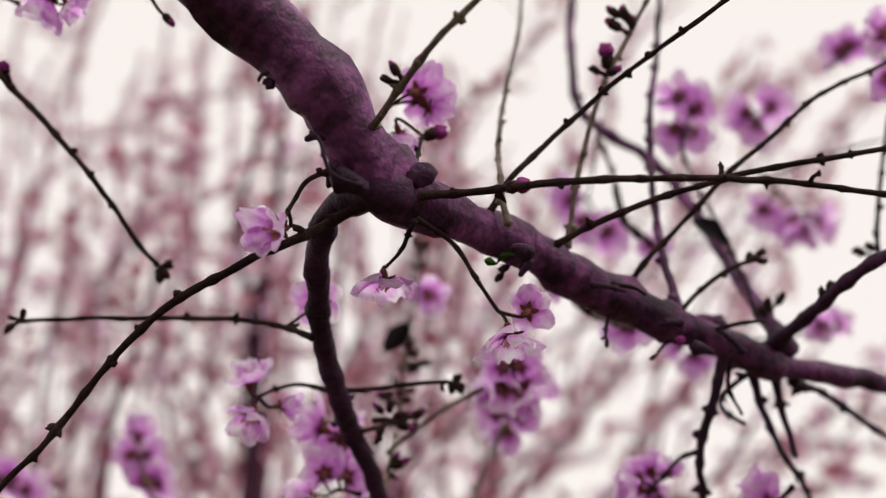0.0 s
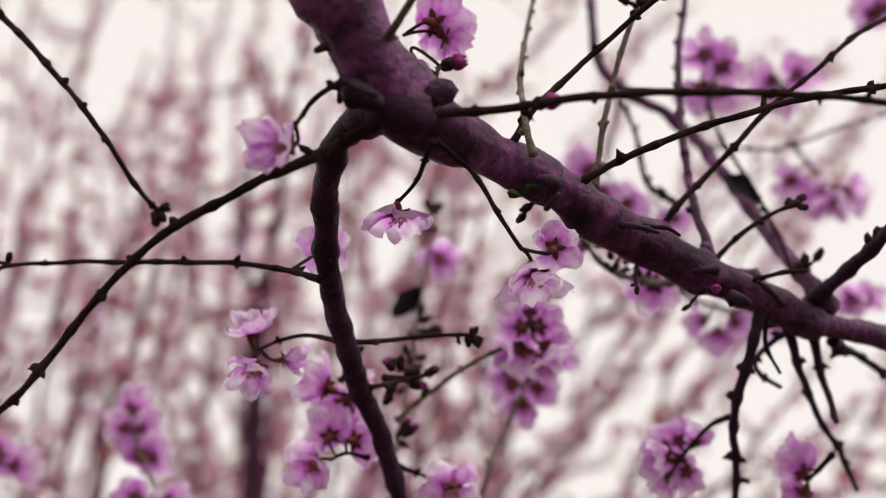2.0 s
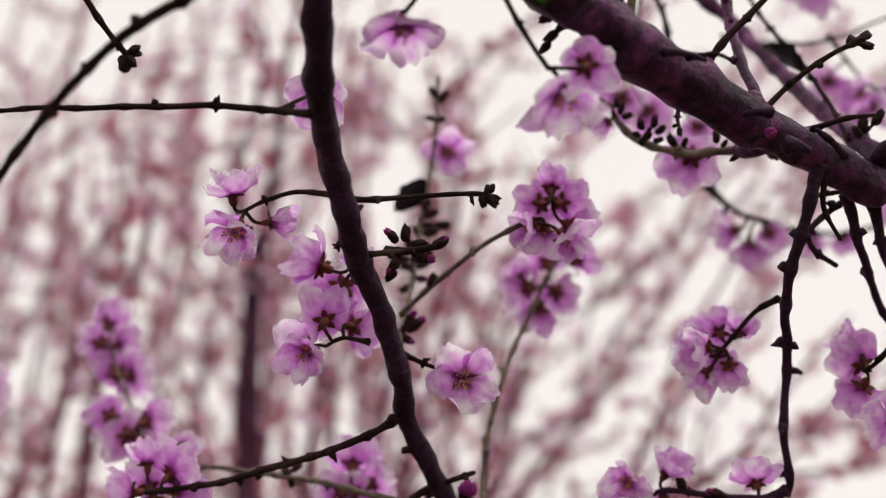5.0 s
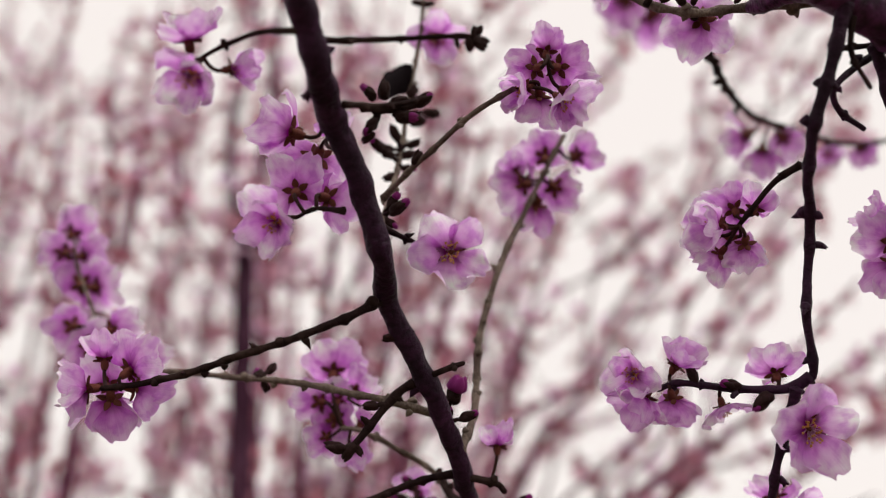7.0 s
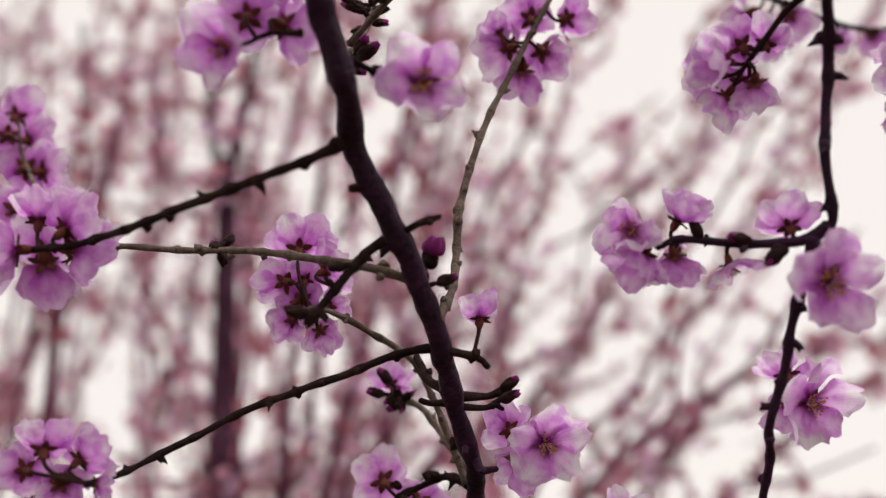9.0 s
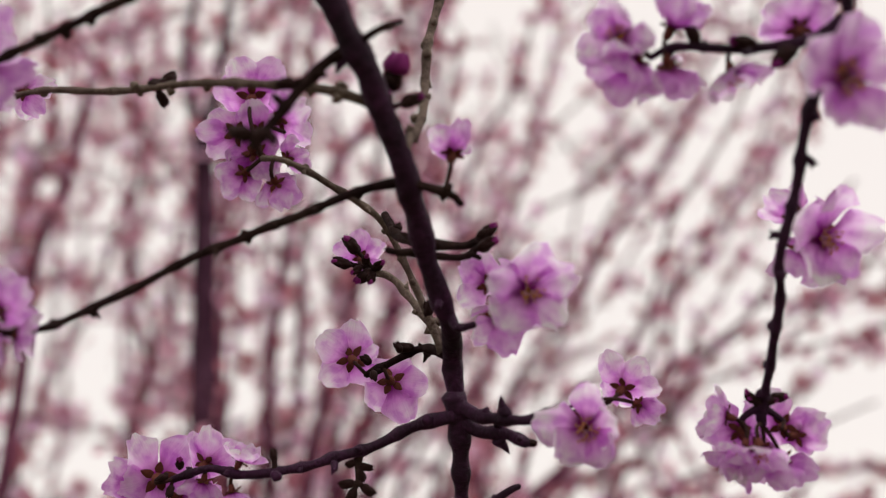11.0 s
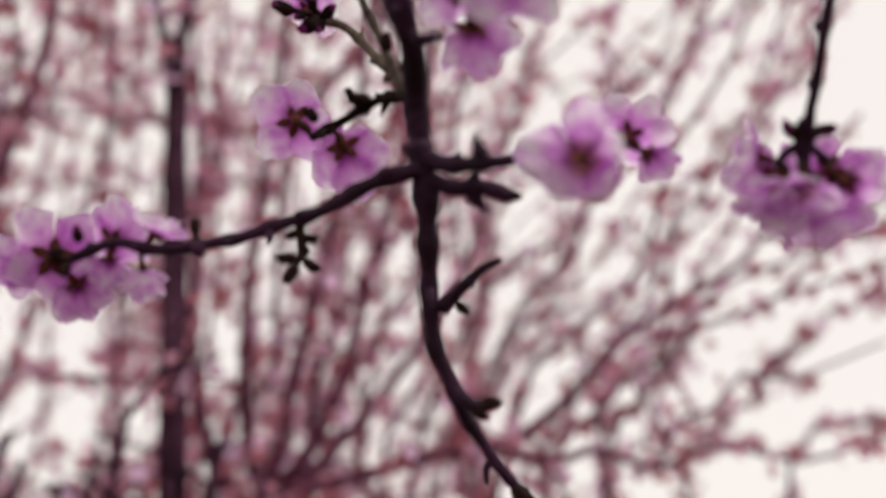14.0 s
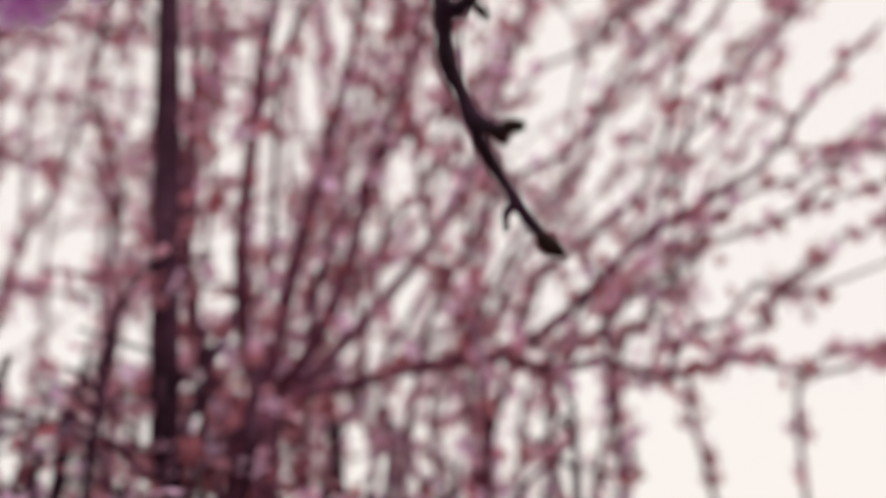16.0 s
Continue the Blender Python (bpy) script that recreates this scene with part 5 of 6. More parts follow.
bud((0.0803, 0.3732, 1.9921), (-0.84, 0.06, -0.54), 0.0039, 0)
bud((-0.0700, 0.4938, 1.9142), (-0.41, 0.68, 0.61), 0.0083, 0.3)
branch("spur", [(-0.0685, 0.4912, 1.9119), (-0.0675, 0.4920, 1.9140), (-0.0662, 0.4936, 1.9155)], 0.0008, 0.0006, TWIG, 1.0, "")
bud((-0.0656, 0.4942, 1.9166), (0.46, 0.48, 0.74), 0.0070, 0)
branch("spur", [(-0.0685, 0.4912, 1.9119), (-0.0682, 0.4920, 1.9120), (-0.0678, 0.4938, 1.9106)], 0.0008, 0.0006, TWIG, 1.0, "")
bud((-0.0676, 0.4949, 1.9100), (0.22, 0.87, -0.45), 0.0066, 0)
branch("spur", [(-0.0224, 0.4642, 1.8966), (-0.0237, 0.4639, 1.8972), (-0.0257, 0.4639, 1.8967)], 0.0008, 0.0006, TWIG, 1.0, "")
bud((-0.0272, 0.4638, 1.8967), (-1.00, -0.09, 0.02), 0.0074, 0)
bud((-0.0380, 0.4647, 1.8833), (-0.98, -0.13, 0.13), 0.0091, 0)
bud((-0.0338, 0.4653, 1.8825), (-0.62, 0.08, -0.78), 0.0087, 0)
bud((-0.0309, 0.4653, 1.8827), (0.52, 0.07, -0.85), 0.0057, 0)
branch("spur", [(-0.0162, 0.4530, 1.9165), (-0.0175, 0.4522, 1.9169), (-0.0194, 0.4516, 1.9161)], 0.0008, 0.0006, TWIG, 1.0, "")
bud((-0.0206, 0.4511, 1.9159), (-0.91, -0.40, -0.13), 0.0065, 0)
branch("spur", [(-0.0030, 0.4772, 1.8956), (-0.0020, 0.4753, 1.8987), (-0.0006, 0.4732, 1.9016)], 0.0008, 0.0006, TWIG, 1.0, "")
bud((0.0001, 0.4720, 1.9034), (0.32, -0.52, 0.79), 0.0118, 0.9)
branch("spur", [(-0.0030, 0.4721, 1.8917), (-0.0005, 0.4717, 1.8934), (0.0028, 0.4715, 1.8943)], 0.0008, 0.0006, TWIG, 1.0, "")
bud((0.0043, 0.4714, 1.8950), (0.91, -0.10, 0.41), 0.0083, 0.1)
bud((-0.0022, 0.4740, 1.8966), (0.24, -0.93, 0.29), 0.0075, 0.1)
branch("spur", [(-0.0245, 0.4605, 1.9615), (-0.0235, 0.4594, 1.9632), (-0.0221, 0.4584, 1.9645)], 0.0008, 0.0006, TWIG, 1.0, "")
bud((-0.0212, 0.4575, 1.9657), (0.54, -0.48, 0.69), 0.0085, 0.3)
bud((0.0888, 0.4601, 1.9028), (-0.96, -0.19, 0.22), 0.0088, 0.2)
bud((0.0972, 0.4573, 1.8971), (-0.73, -0.04, -0.68), 0.0101, 0.1)
bud((0.0769, 0.4628, 1.9073), (-0.48, -0.18, 0.86), 0.0082, 0.1)
branch("spur", [(-0.0117, 0.5541, 1.8761), (-0.0141, 0.5522, 1.8795), (-0.0171, 0.5503, 1.8824)], 0.0008, 0.0006, TWIG, 1.0, "")
bud((-0.0182, 0.5495, 1.8836), (-0.59, -0.42, 0.69), 0.0091, 0.1)
branch("spur", [(-0.0117, 0.5541, 1.8761), (-0.0155, 0.5526, 1.8773), (-0.0200, 0.5511, 1.8776)], 0.0008, 0.0006, TWIG, 1.0, "")
bud((-0.0215, 0.5506, 1.8779), (-0.93, -0.33, 0.17), 0.0083, 0.1)
bud((-0.0146, 0.5527, 1.8738), (-0.73, -0.35, -0.59), 0.0091, 0.1)
bud((-0.0121, 0.5528, 1.8735), (-0.12, -0.45, -0.88), 0.0072, 0.1)
bud((-0.0098, 0.5521, 1.8770), (0.66, -0.69, 0.31), 0.0073, 0.1)
bud((0.0241, 0.5063, 1.8671), (0.87, -0.37, 0.34), 0.0085, 0.2)
branch("spur", [(0.0186, 0.5082, 1.8647), (0.0199, 0.5075, 1.8648), (0.0220, 0.5069, 1.8634)], 0.0008, 0.0006, TWIG, 1.0, "")
bud((0.0244, 0.5089, 1.8718), (0.79, -0.27, 0.54), 0.0083, 0.2)
bud((0.0067, 0.5349, 1.8571), (-0.04, -0.41, 0.91), 0.0068, 0)
bud((0.0039, 0.5452, 1.8481), (-0.58, -0.08, 0.81), 0.0027, 0)
bud((-0.0013, 0.5469, 1.8480), (-0.98, -0.10, 0.18), 0.0075, 0)
bud((-0.0161, 0.5485, 1.8143), (0.13, 0.50, -0.86), 0.0046, 0)
bud((-0.0179, 0.5494, 1.8127), (-0.95, -0.03, -0.32), 0.0052, 0)
bud((-0.0137, 0.5496, 1.8116), (0.99, -0.13, -0.06), 0.0060, 0)
bud((-0.0150, 0.5501, 1.8091), (0.45, 0.06, -0.89), 0.0060, 0)
bud((-0.0193, 0.5499, 1.8066), (-0.98, -0.08, -0.16), 0.0063, 0)
branch("spur", [(-0.0160, 0.5502, 1.8069), (-0.0165, 0.5501, 1.8064), (-0.0174, 0.5505, 1.8043)], 0.0008, 0.0006, TWIG, 1.0, "")
bud((-0.0181, 0.5506, 1.8030), (-0.47, 0.09, -0.88), 0.0072, 0)
branch("spur", [(-0.0160, 0.5502, 1.8069), (-0.0153, 0.5500, 1.8069), (-0.0141, 0.5502, 1.8055)], 0.0008, 0.0006, TWIG, 1.0, "")
bud((-0.0131, 0.5502, 1.8047), (0.80, 0.00, -0.59), 0.0063, 0)
branch("spur", [(-0.0415, 0.5509, 1.8107), (-0.0416, 0.5503, 1.8131), (-0.0419, 0.5501, 1.8149)], 0.0008, 0.0006, TWIG, 1.0, "")
bud((-0.0420, 0.5500, 1.8160), (-0.09, -0.17, 0.98), 0.0054, 0)
branch("spur", [(0.0205, 0.5558, 1.7972), (0.0214, 0.5557, 1.7970), (0.0227, 0.5560, 1.7952)], 0.0008, 0.0006, TWIG, 1.0, "")
bud((0.0236, 0.5561, 1.7945), (0.75, 0.06, -0.66), 0.0057, 0)
bud((0.1039, 0.5238, 1.8237), (0.94, -0.34, 0.04), 0.0051, 0.1)
branch("spur", [(0.1010, 0.5263, 1.8221), (0.1002, 0.5254, 1.8235), (0.0991, 0.5246, 1.8242)], 0.0008, 0.0006, TWIG, 1.0, "")
bud((0.0984, 0.5239, 1.8250), (-0.57, -0.52, 0.64), 0.0065, 0.1)
branch("spur", [(0.1028, 0.5250, 1.8246), (0.1037, 0.5245, 1.8252), (0.1051, 0.5243, 1.8247)], 0.0008, 0.0006, TWIG, 1.0, "")
bud((0.1064, 0.5239, 1.8247), (0.95, -0.30, 0.02), 0.0065, 0.1)
bud((0.0996, 0.5237, 1.8242), (-0.92, -0.31, 0.24), 0.0059, 0.1)
flower((0.0360, 0.5085, 2.0077), (0.00, 0.64, 0.77), 0.0258, 0.22, (0.0373, 0.5054, 2.0032))
flower((0.0270, 0.5096, 1.9958), (-0.60, 0.75, 0.27), 0.0256, 0.22, (0.0326, 0.5050, 1.9932))
flower((0.0400, 0.5107, 1.9949), (0.50, 0.86, 0.10), 0.0244, 0.22, (0.0341, 0.5050, 1.9964))
flower((0.0320, 0.5104, 1.9868), (-0.10, 0.90, -0.42), 0.0254, 0.22, (0.0310, 0.5049, 1.9898))
flower((0.0500, 0.5124, 2.0101), (0.72, 0.48, 0.50), 0.0233, 0.30, (0.0410, 0.5061, 2.0106))
flower((0.0240, 0.5091, 2.0018), (-0.64, 0.18, 0.75), 0.0161, 0.30, (0.0338, 0.5050, 1.9958))
bud((-0.1554, 0.3425, 2.1188), (0.90, 0.05, -0.42), 0.0044, 0)
bud((-0.1606, 0.3423, 2.1213), (0.57, 0.18, -0.80), 0.0031, 0)
bud((-0.1563, 0.3420, 2.1213), (0.56, -0.23, 0.80), 0.0041, 0)
flower((-0.1480, 0.3224, 2.1159), (-0.33, -0.01, -0.94), 0.0260, 0.30, (-0.1330, 0.3121, 2.1190))
flower((-0.1410, 0.3225, 2.1149), (0.46, 0.61, -0.64), 0.0165, 0.38, (-0.1330, 0.3121, 2.1190))
bud((-0.1010, 0.3188, 2.1056), (0.70, 0.13, -0.70), 0.0069, 0.5)
branch("spur", [(-0.1635, 0.3359, 2.0873), (-0.1632, 0.3326, 2.0888), (-0.1628, 0.3291, 2.0895)], 0.0008, 0.0006, TWIG, 1.0, "")
bud((-0.1627, 0.3277, 2.0900), (0.09, -0.94, 0.31), 0.0072, 0.8)
flower((-0.0440, 0.5161, 1.9100), (-0.10, 0.63, 0.77), 0.0164, 0.22, (-0.0417, 0.5121, 1.8986))
flower((-0.0450, 0.5177, 1.9031), (-0.36, 0.84, 0.41), 0.0171, 0.19, (-0.0417, 0.5121, 1.8986))
flower((-0.0480, 0.5173, 1.8961), (-0.50, 0.86, 0.10), 0.0162, 0.22, (-0.0417, 0.5121, 1.8986))
flower((-0.0380, 0.5167, 1.8920), (0.20, 0.95, -0.24), 0.0169, 0.22, (-0.0382, 0.5117, 1.8983))
flower((-0.0350, 0.5179, 1.9011), (0.59, 0.67, 0.45), 0.0149, 0.26, (-0.0367, 0.5118, 1.8981))
flower((-0.0190, 0.5567, 1.8473), (-0.31, 0.83, 0.47), 0.0253, 0.14, (-0.0137, 0.5542, 1.8412))
flower((-0.0060, 0.5574, 1.8394), (0.15, 0.99, -0.01), 0.0251, 0.15, (-0.0083, 0.5525, 1.8434))
flower((0.0346, 0.5007, 1.8516), (0.20, -0.95, -0.24), 0.0265, 0.12, (0.0260, 0.5134, 1.8486))
flower((0.0271, 0.5168, 1.8492), (-0.11, 0.98, -0.18), 0.0220, 0.20, (0.0260, 0.5134, 1.8486))
flower((0.0243, 0.5160, 1.8587), (-0.49, 0.66, 0.57), 0.0203, 0.25, (0.0260, 0.5134, 1.8486))
flower((0.0500, 0.5181, 1.8167), (-0.11, -0.92, -0.38), 0.0270, 0.30, (0.0426, 0.5239, 1.8223))
flower((0.0650, 0.5380, 1.8316), (0.55, 0.59, 0.59), 0.0216, 0.26, (0.0426, 0.5239, 1.8223))
flower((0.0692, 0.5385, 1.8264), (0.78, 0.61, -0.14), 0.0145, 0.35, (0.0426, 0.5239, 1.8223))
flower((-0.0790, 0.5569, 1.8112), (-0.15, 0.91, 0.39), 0.0285, 0.11, (-0.0735, 0.5548, 1.8101))
flower((-0.0640, 0.5555, 1.8151), (0.25, 0.69, 0.68), 0.0213, 0.22, (-0.0653, 0.5516, 1.8122))
flower((-0.0520, 0.5505, 1.8147), (0.52, -0.09, 0.85), 0.0159, 0.30, (-0.0538, 0.5509, 1.8108))
flower((-0.0544, 0.5514, 1.8048), (0.23, 0.12, -0.97), 0.0150, 0.50, (-0.0538, 0.5509, 1.8108))
flower((-0.0640, 0.5540, 1.8089), (-0.21, 0.53, -0.82), 0.0150, 0.22, (-0.0638, 0.5512, 1.8125))
flower((0.0960, 0.5313, 1.8170), (-0.36, 0.86, 0.37), 0.0212, 0.15, (0.0961, 0.5290, 1.8189))
flower((0.1090, 0.5312, 1.8180), (0.35, 0.84, 0.41), 0.0212, 0.15, (0.1088, 0.5290, 1.8190))
flower((0.1020, 0.5338, 1.8112), (0.00, 0.99, -0.12), 0.0203, 0.15, (0.1020, 0.5281, 1.8179))
flower((0.0920, 0.5289, 1.8208), (-0.90, 0.18, 0.39), 0.0167, 0.26, (0.0961, 0.5290, 1.8189))
flower((0.1130, 0.5314, 1.8150), (0.86, 0.51, 0.08), 0.0185, 0.22, (0.1089, 0.5290, 1.8189))
flower((0.0950, 0.5300, 1.8088), (-0.41, 0.54, -0.73), 0.0183, 0.26, (0.0961, 0.5290, 1.8189))
flower((0.1070, 0.5300, 1.8078), (0.37, 0.55, -0.75), 0.0183, 0.26, (0.1020, 0.5281, 1.8179))
flower((0.0940, 0.5218, 1.8101), (-0.44, -0.15, -0.88), 0.0161, 0.30, (0.0961, 0.5290, 1.8189))
flower((0.1160, 0.4971, 1.8632), (0.35, -0.84, -0.41), 0.0279, 0.21, (0.1090, 0.5026, 1.8697))
flower((0.1130, 0.5072, 1.8741), (-0.10, 0.42, 0.90), 0.0227, 0.22, (0.1090, 0.5026, 1.8697))
flower((0.1130, 0.5081, 1.8631), (-0.11, 0.78, -0.61), 0.0207, 0.22, (0.1090, 0.5026, 1.8697))
flower((0.0149, 0.4897, 1.8885), (0.14, 0.15, 0.98), 0.0188, 0.50, (0.0122, 0.4882, 1.8759))
flower((-0.0160, 0.5586, 1.8826), (0.05, 0.64, 0.76), 0.0171, 0.22, (-0.0117, 0.5541, 1.8761))
flower((0.0840, 0.4423, 1.9507), (-0.90, -0.44, -0.03), 0.0209, 0.34, (0.0924, 0.4467, 1.9526))
flower((0.0340, 0.4241, 1.9863), (0.65, -0.24, -0.72), 0.0208, 0.34, (0.0184, 0.4260, 1.9912))
flower((0.0220, 0.4256, 1.9914), (-0.86, -0.22, -0.47), 0.0194, 0.34, (0.0184, 0.4260, 1.9912))
bud((-0.1085, 0.3734, 2.0251), (0.61, 0.21, -0.77), 0.0069, 0)
bud((-0.1109, 0.3735, 2.0241), (-0.22, 0.21, -0.95), 0.0067, 0)
bud((-0.1078, 0.3725, 2.0288), (0.82, -0.09, 0.57), 0.0058, 0)
bud((0.0067, 0.3854, 1.9826), (0.70, 0.08, -0.71), 0.0066, 0)
bud((0.0053, 0.3845, 1.9861), (-0.09, -0.34, 0.93), 0.0046, 0)
flower((-0.0730, 0.5585, 1.8043), (0.31, 0.83, -0.47), 0.0180, 0.22, (-0.0735, 0.5548, 1.8101))
flower((-0.0870, 0.5599, 1.8105), (-0.86, 0.48, 0.17), 0.0182, 0.22, (-0.0735, 0.5548, 1.8101))
flower((0.0980, 0.5199, 1.8090), (0.00, -0.16, -0.99), 0.0198, 0.26, (0.1020, 0.5281, 1.8179))
bud((-0.0256, 0.4052, 1.9784), (-0.70, -0.44, 0.56), 0.0072, 0.3)
bud((-0.0211, 0.4052, 1.9793), (0.09, -0.45, 0.89), 0.0076, 0)
bud((-0.0169, 0.4059, 1.9757), (0.90, -0.39, 0.19), 0.0083, 0)
bud((-0.0095, 0.4061, 1.9763), (0.83, -0.38, 0.42), 0.0079, 0.1)
bud((-0.0148, 0.4076, 1.9715), (0.96, -0.23, -0.18), 0.0087, 0.35)
bud((-0.0250, 0.4084, 1.9691), (-0.54, -0.03, -0.84), 0.0079, 0.2)
bud((-0.0258, 0.4102, 1.9662), (-0.84, 0.09, -0.54), 0.0062, 0)
branch("spur", [(-0.0275, 0.4055, 1.9735), (-0.0231, 0.4077, 1.9736), (-0.0245, 0.4114, 1.9694)], 0.0010, 0.0008, TWIG, 1.5, "")
branch("spur", [(-0.0243, 0.4075, 1.9739), (-0.0156, 0.4074, 1.9744), (-0.0095, 0.4069, 1.9761)], 0.0011, 0.0007, TWIG, 1.5, "")
bud((-0.0133, 0.5483, 1.8447), (-0.49, -0.78, 0.39), 0.0062, 0)
bud((-0.0111, 0.5489, 1.8398), (0.08, -0.62, -0.78), 0.0058, 0)
bud((-0.0029, 0.5431, 1.8471), (-0.39, -0.66, 0.65), 0.0054, 0)
bud((-0.0136, 0.5491, 1.8783), (0.23, -0.91, 0.34), 0.0064, 0.1)
bud((-0.0167, 0.5502, 1.8753), (-0.66, -0.46, -0.60), 0.0061, 0.1)
bud((-0.0756, 0.5494, 1.8099), (-0.54, -0.76, -0.36), 0.0059, 0)
bud((-0.0701, 0.5480, 1.8139), (0.13, -0.86, 0.49), 0.0062, 0.2)
bud((-0.0734, 0.5509, 1.8058), (-0.03, -0.36, -0.93), 0.0056, 0)
# ---- end of the tree

# ---- the thicket of other trees behind
BLOOM = []
for k in range(5):
    a = 2 * math.pi * k / 5
    c, d = math.cos(a), math.sin(a)
    BLOOM.append([(c * 0.55 - d * 0.34, d * 0.55 + c * 0.34, 0.12), (c, d, 0.30), (c * 0.55 + d * 0.34, d * 0.55 - c * 0.34, 0.12)])


def blossoms(spots, rnd):
    """Many small five-petalled blossoms, one at each spot."""
    verts, faces = [], []
    for p, size in spots:
        q = Euler((rnd.random() * 6.283, rnd.random() * 6.283, rnd.random() * 6.283)).to_matrix() * (size / 2)
        heart = len(verts)
        verts.append(p)
        for petal in BLOOM:
            o = len(verts)
            verts += [p + q @ Vector(v) for v in petal]
            faces.append((heart, o, o + 1, o + 2))
    return verts, faces


def far_tree(stems, seed, shoots, bloom, label, mat, reach=0.32, low=0.0):
    """A slender tree: its stems (points, radius at foot and tip), thin shoots off them, and blossoms along the shoots."""
    rnd = random.Random(seed)
    foot = Vector(stems[0][0][0])
    ob = tagged(new("background_tree"), label, "tree", "trees of the thicket")
    ob.location = foot
    home = Matrix.Translation(-foot)
    thin, spots = [], []
    for i, (points, r0, r1) in enumerate(stems):
        line = spline(points, 0.03)
        n = len(line)
        part("trunk" if i == 0 else "stem", mesh_object("stem", *tube(line, [r0 + (r1 - r0) * k / n for k in range(n)], 9, 0.12, seed), mat), ob, home)
        for at, p in enumerate(line):
            if p.z > 1.45 and rnd.random() < 0.8:
                girth = r0 + (r1 - r0) * at / n + 0.005
                for _ in range(3):
                    turn = rnd.random() * 6.283
                    spots.append((p + Vector((math.cos(turn), math.sin(turn), 0)) * girth + Vector((rnd.gauss(0, 1), rnd.gauss(0, 1), rnd.gauss(0, 1))) * 0.008, rnd.uniform(0.017, 0.030)))
        many = max(1, int(shoots * n / 40))
        for k in range(many):
            at = rnd.randrange(int(n * 0.1), n)
            p = line[at]
            if p.z < 1.35 + low or (at > 0.6 * n and rnd.random() < 0.45):
                continue
            along = (line[min(at + 1, n - 1)] - line[max(at - 1, 0)]).normalized()
            turn = rnd.random() * 6.283
            way = (along * rnd.uniform(-0.2, 1.0) + Vector((math.cos(turn), math.sin(turn) * 0.7, rnd.uniform(-0.5, 0.7)))).normalized()
            long = reach * rnd.uniform(0.35, 1.25)
            bend = Vector((rnd.uniform(-1, 1), rnd.uniform(-1, 1), rnd.uniform(-0.3, 0.9))) * long * 0.3
            sl = spline([p, p + way * long * 0.5 + bend * 0.35, p + way * long + bend], long / 7)
            m = len(sl)
            thin.append(tube(sl, [0.0023 - 0.0010 * q / m for q in range(m)], 5))
            if rnd.random() < 0.7:
                # single blossoms strung along the shoot
                for q in range(int(bloom * long / 0.085)):
                    at2 = rnd.uniform(0.08, 1.0) * (m - 1)
                    c = sl[int(at2)].lerp(sl[min(m - 1, int(at2) + 1)], at2 % 1)
                    spots.append((c + Vector((rnd.gauss(0, 1), rnd.gauss(0, 1), rnd.gauss(0, 1))) * 0.005, rnd.uniform(0.013, 0.024)))
            else:
                for q in range(max(1, int(bloom * long / 0.3))):
                    c = sl[min(m - 1, int(m * rnd.uniform(0.1, 1.0)))]
                    for _ in range(rnd.choice((2, 3, 3, 4, 5))):
                        spots.append((c + Vector((rnd.gauss(0, 1), rnd.gauss(0, 1), rnd.gauss(0, 1))) * 0.010, rnd.uniform(0.018, 0.030)))
            if rnd.random() < 0.5:
                c = rnd.choice(sl[1:])
                w = Vector((rnd.uniform(-1, 1), rnd.uniform(-1, 1), rnd.uniform(-0.2, 1)))
                l2 = rnd.uniform(0.05, 0.16)
                thin.append(tube([c, c + w * l2 * 0.5 + Vector((0, 0, 0.01)), c + w * l2], [0.0018, 0.0015, 0.0011], 4))
                spots += [(c + w * l2 * rnd.random() + Vector((rnd.gauss(0, 1), rnd.gauss(0, 1), rnd.gauss(0, 1))) * 0.006, rnd.uniform(0.022, 0.036)) for _ in range(int(bloom * 0.35))]
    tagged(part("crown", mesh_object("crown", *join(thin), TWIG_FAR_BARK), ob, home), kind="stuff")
    if spots:
        tagged(part("blossom_mass", mesh_object("blossom_mass", *blossoms(spots, rnd), FAR_BLOSSOM, False), ob, home), kind="stuff")
    return ob


def upright(x, y, tall, r, lean, rnd, sway=1.0, tip=0.35):
    """The bent line of a slender trunk that rises from the ground."""
    steps, dx, dy, line = 20, 0.0, 0.0, []
    for k in range(steps + 1):
        z = tall * k / steps
        line.append((x + lean * (z - 1.8) + dx * sway, y + dy * sway, z if k else -0.02))
        dx = dx * 0.8 + rnd.uniform(-0.028, 0.028)
        dy = dy * 0.8 + rnd.uniform(-0.03, 0.03)
    return (line, r, r * tip)


